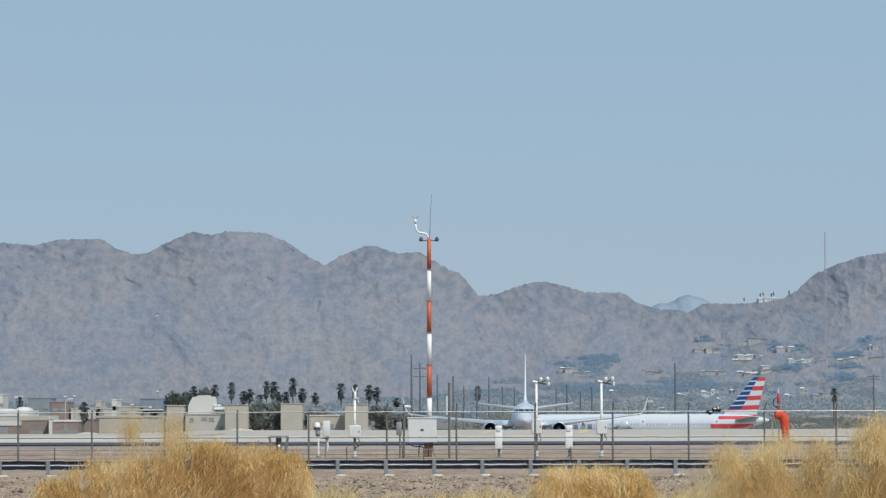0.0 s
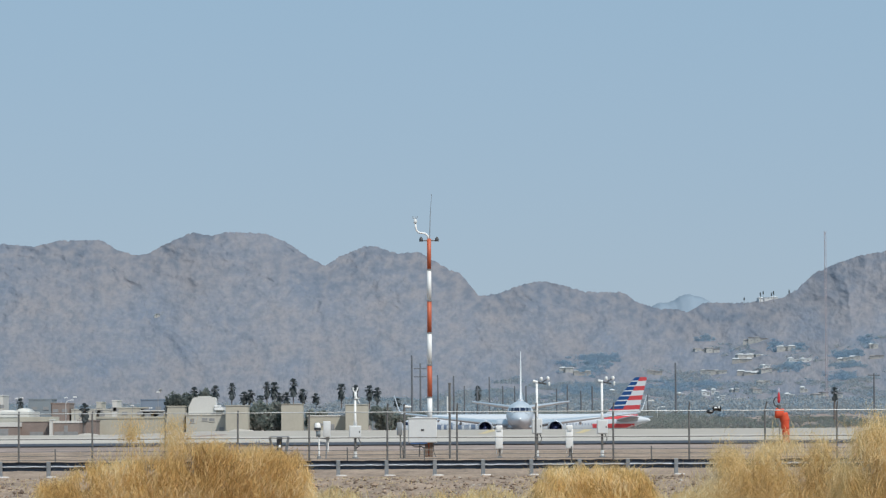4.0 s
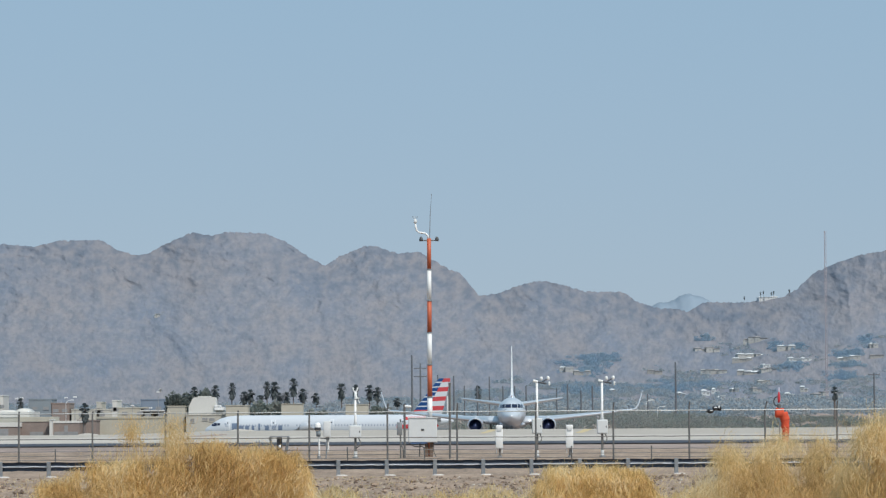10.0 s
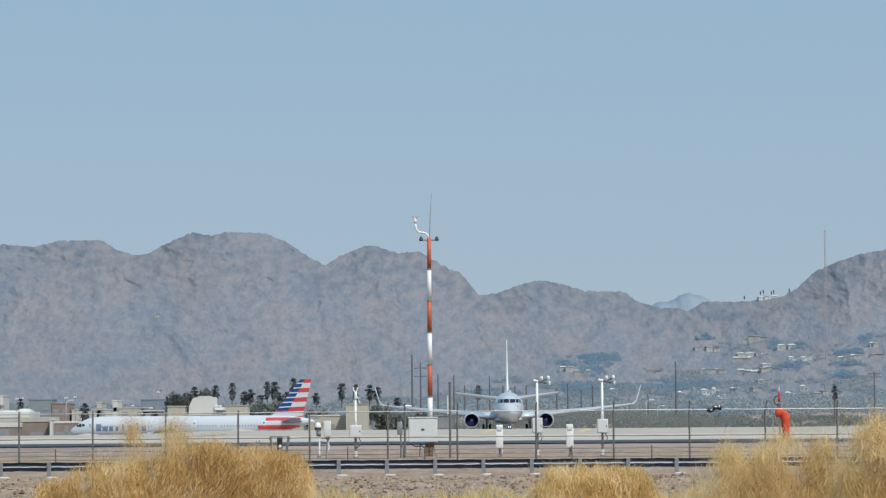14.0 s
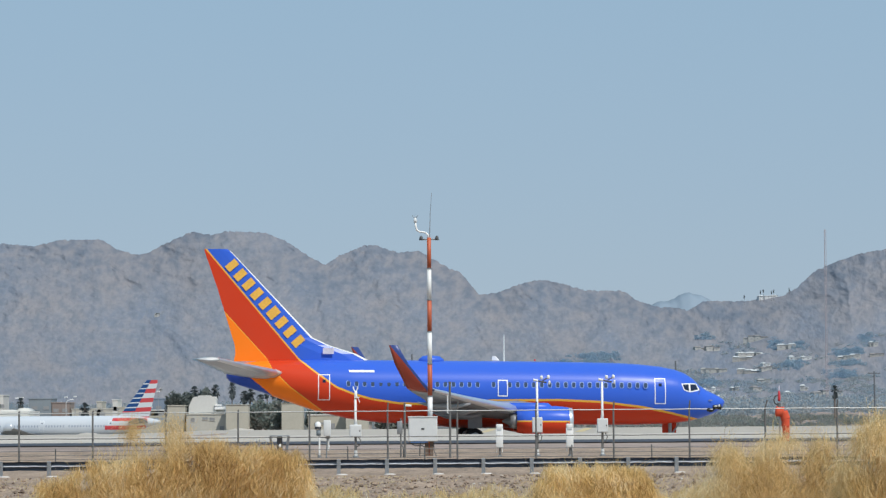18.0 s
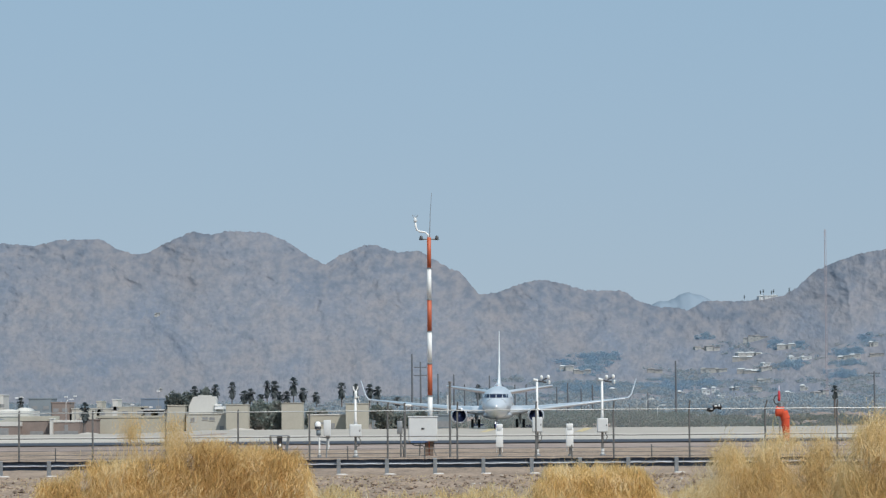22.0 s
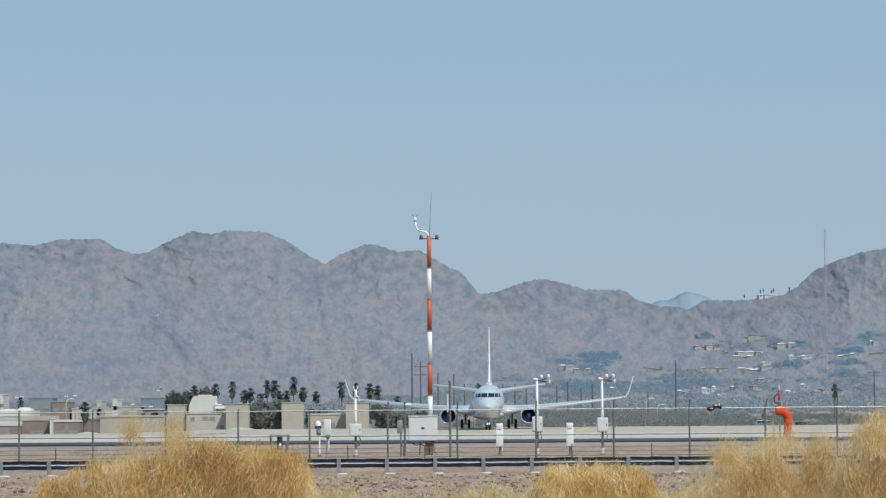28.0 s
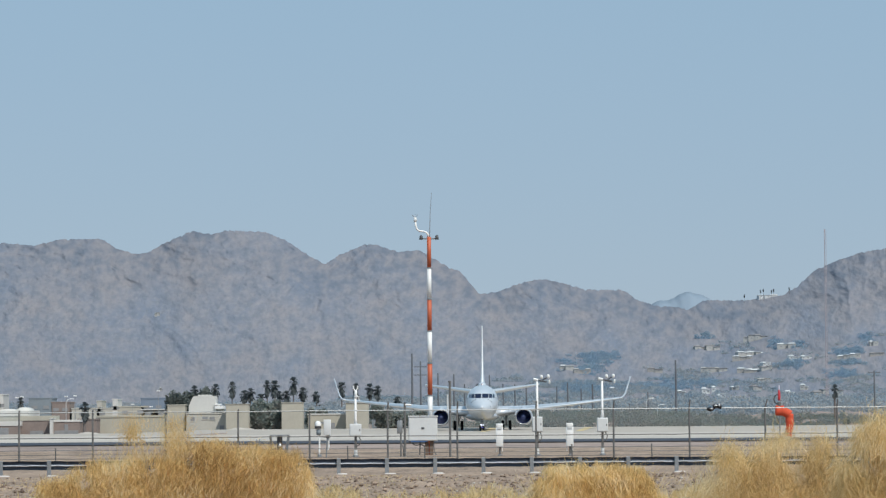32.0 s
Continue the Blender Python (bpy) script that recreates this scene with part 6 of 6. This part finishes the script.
def shade_tree(px, top, base_px, wide, y, mat, seed):
    X = (px - (top - 441) * .00733 - 784) / 6000 * y
    z1 = 1.9 + (733 - top - (px - 784) * .00733) / 6000 * y
    z0 = ground_z(y)
    half = wide / 12000 * y
    h = z1 - z0
    t = base("shade_tree", pose(X, y, z0), "broad dusty green shade tree", "tree")
    tr = bmesh.new()
    tube(tr, [(0, 0, 0), (.1, 0, h * .35), (.2, 0, h * .6)], [.35, .28, .16], 8)
    for k in range(5):
        a = 1.256 * k
        tube(tr, [(.1, 0, h * .35), (math.cos(a) * half * .4, math.sin(a) * half * .4, h * .55), (math.cos(a) * half * .7, math.sin(a) * half * .6, h * .72)], [.2, .12, .05], 6)
    part("trunk", tr, M["trunk"], t)
    r = np.random.default_rng(seed)
    vs = []
    for k in range(13):
        c = np.array((r.uniform(-.7, .7) * half, r.uniform(-.5, .5) * half, h * r.uniform(.34, .78)))
        d = r.normal(size=(420, 3))
        d *= (r.random((420, 1)) ** .5) / np.linalg.norm(d, axis=1, keepdims=True)
        p = c + d * (half * .42, half * .42, h * .24)
        a = r.normal(size=(420, 3)) * .19
        b = np.cross(a, r.normal(size=(420, 3))) * .8
        vs.append(np.stack((p - a, p + b, p + a, p - b * .7), axis=1).reshape(-1, 3))
    vs = np.concatenate(vs)
    me = bpy.data.meshes.new("crown")
    me.from_pydata(vs.tolist(), [], np.arange(len(vs)).reshape(-1, 4).tolist())
    me.materials.append(mat)
    part("crown", me, None, t)


shade_tree(350, 686, 730, 60, 806.0, M["tree"], 3)
shade_tree(318, 689, 730, 50, 802.0, M["tree"], 23)
shade_tree(470, 706, 765, 60, 772.0, M["tree_mid"], 4)
shade_tree(452, 718, 765, 44, 768.0, M["tree_mid"], 14)
shade_tree(488, 726, 765, 40, 762.0, M["tree_mid"], 15)
shade_tree(672, 716, 765, 50, 772.0, M["tree_mid"], 16)
shade_tree(700, 722, 765, 46, 778.0, M["tree_mid"], 17)
shade_tree(735, 726, 765, 56, 780.0, M["tree_mid"], 18)
shade_tree(560, 722, 765, 40, 775.0, M["tree_mid"], 21)


# ---- hillside houses ----
def house(px, py, wide, tall, wall, roof, seed, label):
    u, e = (px - (py - 441) * .00733 - 784) / 6000, (733 - py - (px - 784) * .00733) / 6000
    p = on_slope(u, e)
    s = p.y / 6000
    w, h = wide * s / 2, max(4.8, tall * s * 1.5)
    t = base("hillside_house", pose(p.x, p.y - 4, p.z - h * .12, 0, 0, random.Random(seed).uniform(-14, 14)), label, "house", "hillside houses")
    r = random.Random(seed + 50)
    n = max(2, min(5, round(wide / 11)))
    cuts = [-w] + sorted(-w + 2 * w * (k + r.uniform(-.25, .25)) / n for k in range(1, n)) + [w]
    for k in range(n):
        x0, x1, y0, top = cuts[k], cuts[k + 1] + .3, r.uniform(-2.5, 2), h * r.uniform(.55, 1.0)
        b = part("wall", boxed(x0, x1, y0, y0 + 9, -3, top - .5, .05), wall, t)
        if k % 2:
            part("roof", boxed(x0 - .35, x1 + .35, y0 - .5, y0 + 9.4, top - .5, top, .06), roof, t)
        else:
            part("roof", loft([[Vector((x, y, z)) for x, y, z in ((x0 - .4, y0 - .5, top - .5), (x1 + .4, y0 - .5, top - .5), (x1 + .4, y0 + 9.4, top - .5), (x0 - .4, y0 + 9.4, top - .5))],
                               [Vector((x, y, z)) for x, y, z in ((x0 * .8 + x1 * .2, y0 + 3, top + .5), (x1 * .8 + x0 * .2, y0 + 3, top + .5), (x1 * .8 + x0 * .2, y0 + 6, top + .5), (x0 * .8 + x1 * .2, y0 + 6, top + .5))]]), roof, t)
        if x1 - x0 > 2.4:
            part("window", boxed((x0 + x1) / 2 - .7, (x0 + x1) / 2 + .7, y0 - .06, y0 + .05, top * .42, top * .42 + .9), M["far_glass"], b)


C, O, T, B, R = M["hill_cream"], M["hill_white"], M["hill_tan"], M["brown"], M["terracotta"]
for i, (px, py, wd, tl, wl, rf, lb) in enumerate((
        (1250, 620, 44, 8, C, R, "long tan hillside house with brown roof"), (1335, 603, 42, 8, C, R, "broad hillside house with a tiled roof"), (1330, 629, 50, 7, C, O, "hillside house with a long white roof"), (1312, 638, 34, 7, T, O, "low tan hillside house"),
        (1390, 617, 32, 9, C, O, "pale hillside house among trees"), (1415, 637, 40, 5, O, O, "hillside house with a bright white roof"), (1355, 655, 18, 6, C, R, "small cream hillside house"), (1262, 659, 46, 6, C, T, "long cream hillside house"), (1322, 660, 38, 6, T, O, "low tan hillside house"),
        (1002, 655, 24, 5, C, O, "pale stucco hillside house"), (1030, 661, 30, 4, T, T, "low tan hillside house"), (1158, 659, 26, 6, T, R, "tan stucco hillside house"), (1247, 697, 14, 6, O, O, "small white hillside house"), (1264, 694, 12, 5, O, O, "small white hillside house"), (1394, 699, 14, 6, O, O, "small white hillside house"),
        (1338, 692, 16, 6, C, R, "small cream hillside house"), (1550, 630, 24, 7, T, R, "tall tan hillside house"), (1545, 612, 14, 6, C, O, "cream hillside tower house"), (1500, 634, 40, 5, C, O, "pale stucco hillside house"), 
        (1350, 677, 22, 9, C, T, "cream hillside house with sloping drive"), (1450, 700, 26, 6, C, R, "cream stucco hillside house"), 
        (1300, 715, 22, 6, C, O, "pale stucco suburb house"), (1360, 524, 34, 3, O, O, "long white ridge-top house"), (1355, 648, 13, 5, O, O, "small white hillside house"), (1330, 658, 20, 4, C, O, "low cream hillside house"), (1149, 712, 9, 6, O, O, "small white suburb house"), (1300, 690, 11, 5, C, O, "small cream suburb house"), (1085, 692, 11, 5, C, O, "small cream suburb house"), (1420, 690, 11, 5, C, O, "small cream suburb house"),
        (1275, 705, 12, 5, O, O, "small white suburb house"), (1205, 700, 12, 5, T, O, "small tan suburb house"), (1480, 700, 14, 5, C, R, "small cream suburb house"), (276, 560, 4, 1, C, T, "small pale mountain house"), (285, 692, 3, 1, T, T, "small pale foothill house"))):
    house(px, py, wd, tl, wl, rf, i, lb)
for px, py in ((1317, 523), (1346, 515), (1351, 513), (1365, 515), (1369, 513), (1397, 510)):
    u, e = (px - (py - 441) * .00733 - 784) / 6000, (733 - py - (px - 784) * .00733) / 6000
    q = slope_point(u, .97)
    tr, cr = palm_mesh(int(px), max(4.0, 1.9 + e * q.y - q.z), 1.35)
    ob = base("palm_tree", pose(q.x, q.y, q.z), "small palm on the ridge line", "palm tree", "ridge palms")
    part("trunk", tr, None, ob).scale = (.35, .35, 1)
    part("crown", cr, None, ob)

# sand heaps beyond the apron
for px, top, half in ((428, 757, 50), (362, 764, 26), (158, 765, 36)):
    y = 447.0
    X, Z = spot(px, top, y)
    hw, floor = half * y / 6000, ground_z(y) - .5
    bm, rows = bmesh.new(), []
    for j in range(13):
        row = []
        for i in range(33):
            a, b = -1 + i / 16, -1 + j / 6
            h = (Z - floor) * max(0.0, 1 - (abs(a) ** 1.6 + abs(b) ** 2)) ** .7 * (1 + .16 * noise.noise((a * 4, b * 3, px)) + .08 * noise.noise((a * 11, b * 9, px)))
            row.append(bm.verts.new((a * hw, b * 2.4, h)))
        rows.append(row)
    join(bm, rows, False)
    heap = part("sand_heap", bm, M["pale"], None, "", True)
    heap.location = (X, y, floor)
    tagged(heap, "low heap of pale sand beyond the apron", "sand heap", "sand heaps")

# yellow taxi markings
for xa, xb, xc, xd in ((1016, 1030, 1034, 1048), (846, 858, 866, 882)):
    bm = bmesh.new()
    pts = []
    for px, y in ((xa, 372), (xb, 372), (xd, 424), (xc, 424)):
        pts.append((px, y))
    rows = []
    for k in range(6):
        f = k / 5
        y = 372 + 52 * f
        rows.append([bm.verts.new(((a + (b - a) * f - 2 - 784) / 6000 * y, y, ground_z(y) + .045)) for a, b in ((xa, xc), (xb, xd))])
    join(bm, rows, False)
    tagged(part("taxi_marking", bm, M["yellow"], None), "worn yellow taxiway guide line on concrete", "marking", "", "structure")


# loose stones on the dirt
rnd = random.Random(9)
verts, faces = [], []
for i in range(9000):
    y = rnd.uniform(74, 123)
    x = rnd.uniform(-.14, .14) * y
    r = abs(rnd.gauss(0, .032)) + .012
    c = Vector((x, y, ground_z(y) + .02 + churn(x, y) + r * .2))
    n = len(verts)
    verts += [c + Vector((rnd.uniform(.7, 1.5) * r * dx, rnd.uniform(.7, 1.3) * r * dy, rnd.uniform(.6, 1.1) * r * dz)) for dx, dy, dz in ((1, 0, 0), (-1, 0, 0), (0, 1, 0), (0, -1, 0), (0, 0, 1), (0, 0, -1))]
    faces += [(n + a, n + b, n + k) for a, b, k in ((0, 2, 4), (2, 1, 4), (1, 3, 4), (3, 0, 4), (2, 0, 5), (1, 2, 5), (3, 1, 5), (0, 3, 5))]
me = bpy.data.meshes.new("stones")
me.from_pydata(verts, [], faces)
me.materials.append(M["rough_dirt"])
me.materials.append(M["pale"])
me.materials.append(M["rust"])
for i, p in enumerate(me.polygons):
    p.material_index = (1 if i // 8 % 37 == 0 else 2 if i // 8 % 3 == 0 else 0)
tagged(new("loose_stones", me), "loose brown stones and clods on the dirt", "stones", "", "stuff")


# ---- road vehicles beyond the runway ----
def vehicle(name, paint, roof, label, length, tall):
    t = base(name, Matrix(), label, "car")
    h = tall
    prof = ((-length / 2, .45), (-length / 2, h * .62), (-length * .42, h * .95), (-length * .1, h), (length * .12, h * .97), (length * .27, h * .62), (length * .48, h * .52), (length / 2, .45))
    body = part("body", loft([[Vector((x, s * (.9 if z < h * .7 else .78), z)) for x, z in prof] for s in (-1, 1)]), paint, t)
    part("roof_panel", boxed(-length * .4, length * .1, -.74, .74, h - .06, h + .03, .02), roof, t)
    for x0, x1 in ((-.4, -.22), (-.2, -.02), (.0, .16)):
        part("side_window", boxed(length * x0, length * x1, -.885, -.8, h * .64, h * .9, .01), M["window"], body)
    for x in (-.3, .31):
        for s in (-1, 1):
            w = part("wheel", wheel_mesh(.36, .24), None, t)
            w.location = (length * x, s * .82, .36)
    return t


suv = vehicle("utility_vehicle", M["slate"], M["mast_white"], "grey-blue utility vehicle with a white roof", 5.2, 1.9)
car = vehicle("dark_car", M["cabinet_dark"], M["cabinet_dark"], "small dark car on the airfield road", 4.4, 1.5)
# ---- movement ----
def rolled(wheel, rows_x, radius, step):
    """Turns a wheel as its aircraft rolls along."""
    rows, t0, t1 = [], rows_x[0][0], rows_x[-1][0]
    n = int((t1 - t0) / step)
    at = wheel.location.copy()
    for i in range(n + 1):
        t = t0 + (t1 - t0) * i / n
        way = float(np.interp(t, [r[0] for r in rows_x], [r[1] for r in rows_x]))
        rows.append((t, Matrix.Translation(at) @ Matrix.Rotation(way / radius, 4, "Y")))
    walk(wheel, rows)


def motions():
    """All that moves: the three airliners, two road vehicles and the windsock."""
    speed = 12.1
    # the blue one passes close by in a wide turn: time, across and distance of its main wheels, heading
    rows = ((0, -189.5, 192.45, -6.0),
            (4, -150.98, 197.51, -6.0),
            (8, -110.2, 202.57, -6.0),
            (11, -78.12, 206.36, -6.0),
            (13, -56.03, 208.89, -6.0),
            (14, -44.11, 207.28, -10.6),
            (15, -33.03, 209.5, -12.2),
            (16, -21.78, 211.94, -12.3),
            (16.5, -16.07, 213.24, -12.3),
            (17, -10.17, 214.9, -10.0),
            (17.5, -4.31, 215.2, -7.6),
            (18, 1.62, 215.4, -5.1), (18.5, 7.65, 215.65, -2.7), (19, 13.72, 215.9, -.5), (19.5, 19.85, 216.42, 1.7), (20, 25.94, 216.06, 3.8), (20.5, 31.98, 215.33, 5.6), (21, 38.04, 214.72, 6.2), (22, 49.93, 213.0, 7.0), (23, 61.6, 211.4, 6.0), (24, 73.0, 210.2, 4.0), (26, 95.58, 208.6, 1.33), (28, 118.69, 208.2, 0.0), (32, 165.3, 208.2, 0.0))
    walk(blue_jet, [(t, Matrix.Translation((x, y, float(np.interp(t, (17, 18, 20, 21), (-.08, -.02, .02, -.08))))) @ pose(0, 0, 0, 0, 0, -a) @ pose(0, 0, 0, 0, .7, 0) @ pose(0, 0, 0, 1.0, 0, 0) @ Matrix.Translation((16.3, 0, 0))) for t, x, y, a in rows])
    # the white one comes up out of the dip towards the camera: time, across, distance at its wings, height
    rows = ((0.0, 927, 486, -1.55), (3.0, 920, 476, -1.45), (6.0, 914, 467, -1.30), (9.0, 905, 459, -1.1), (11.0, 902, 454, -0.9), (13.0, 901, 450, -0.55), (17.0, 891, 443, -0.1), (20.0, 881.5, 438, 0.1),
            (23.0, 872.5, 430, 0.2), (25.5, 865, 422, 0.15), (28.0, 861, 413, 0.1), (30.0, 856.5, 407.5, 0.06), (32.0, 850.5, 402, 0.0))
    made = []
    for t, x, y, z in rows:
        dip = float(np.interp(t, (10, 14, 20, 32), (0, .3, 1, 1.25)))      # nose down as it leaves the crest
        turn = -90.2 - float(np.interp(t, (0, 6, 9, 10.5, 12, 13, 17, 20, 25.5, 28, 30, 32), (1.4, 1.3, 1.25, 1.0, .35, .35, .9, 1.4, 1.5, .9, .7, .6)))
        made.append((t, pose((x - 784) / 6000 * (y - 17), y - 17, z - .168 * dip, 0, 0, turn) @ pose(0, 0, 0, 0, .5 * dip, 0)))
    walk(white_jet, made)
    for w in blue_wheels:
        r = w.location.z
        rolled(w, ((0.0, 0.0), (32.0, speed * 32.0)), r, 2 / 30 if r > .4 else 1 / 30)
    for w in white_wheels:
        rolled(w, [(t, 486 - y) for t, x, y, z in rows], w.location.z, .2 if w.location.z > .4 else .1)
    turn = 165.0
    fx, fy = math.cos(radians(turn)), math.sin(radians(turn))
    rows = ((0.0, 1346), (3.0, 1191), (6.0, 1026), (9.0, 852), (13.0, 611), (16.5, 385), (19.0, 207), (21.5, 25), (25.5, -270), (32.0, -760))
    made = []
    for t, x in rows:
        tail = (x - 784) / 6000 * 580
        y = 566 + (95.5 - tail * 1.0) * .27 * .6
        made.append((t, pose((x - 784) / 6000 * y + fx * 43.7, y + fy * 43.7 * .6, -3.75, 0, 0, turn)))
    walk(long_jet, made)
    for w in long_wheels:
        rolled(w, [(t, made[0][1].translation.x - m.translation.x) for t, m in made], w.location.z, .1 if w.location.z > .4 else 1 / 15)
    # two road vehicles behind the runway
    for thing, x25, rate in ((suv, 1100.0, 84.0), (car, 1176.0, 80.0)):
        walk(thing, [(t, pose((x25 + rate * (t - 25.0) - 784) / 6000 * 810.0, 810.0, ground_z(810.0))) for t in (0.0, 10.0, 20.0, 32.0)])
    # the sock hangs, then fills a little towards the end
    hang, lift = (6, 72, 91, 89, 89), (3, 32, 86, 89, 89)
    for i, piece in enumerate(SOCK_PIECES):
        rows = []
        for t in [0.5 * k for k in range(65)]:
            f = ease(t, 24.5, 30.5)
            at = Vector((-.19, 0, 1.947 - ZB))
            for j in range(i + 1):
                a = hang[j] + (lift[j] - hang[j]) * f + (1.0 + 1.2 * j) * math.sin(t * 1.7 - j * .7) * (.5 + f)
                way = Vector((math.cos(radians(a)), 0, -math.sin(radians(a))))
                if j < i:
                    at = at + way * SOCK_LEN
            rows.append((t, Matrix.Translation(at) @ Matrix.Rotation(radians(a), 4, "Y")))
        walk(piece, rows)



motions()
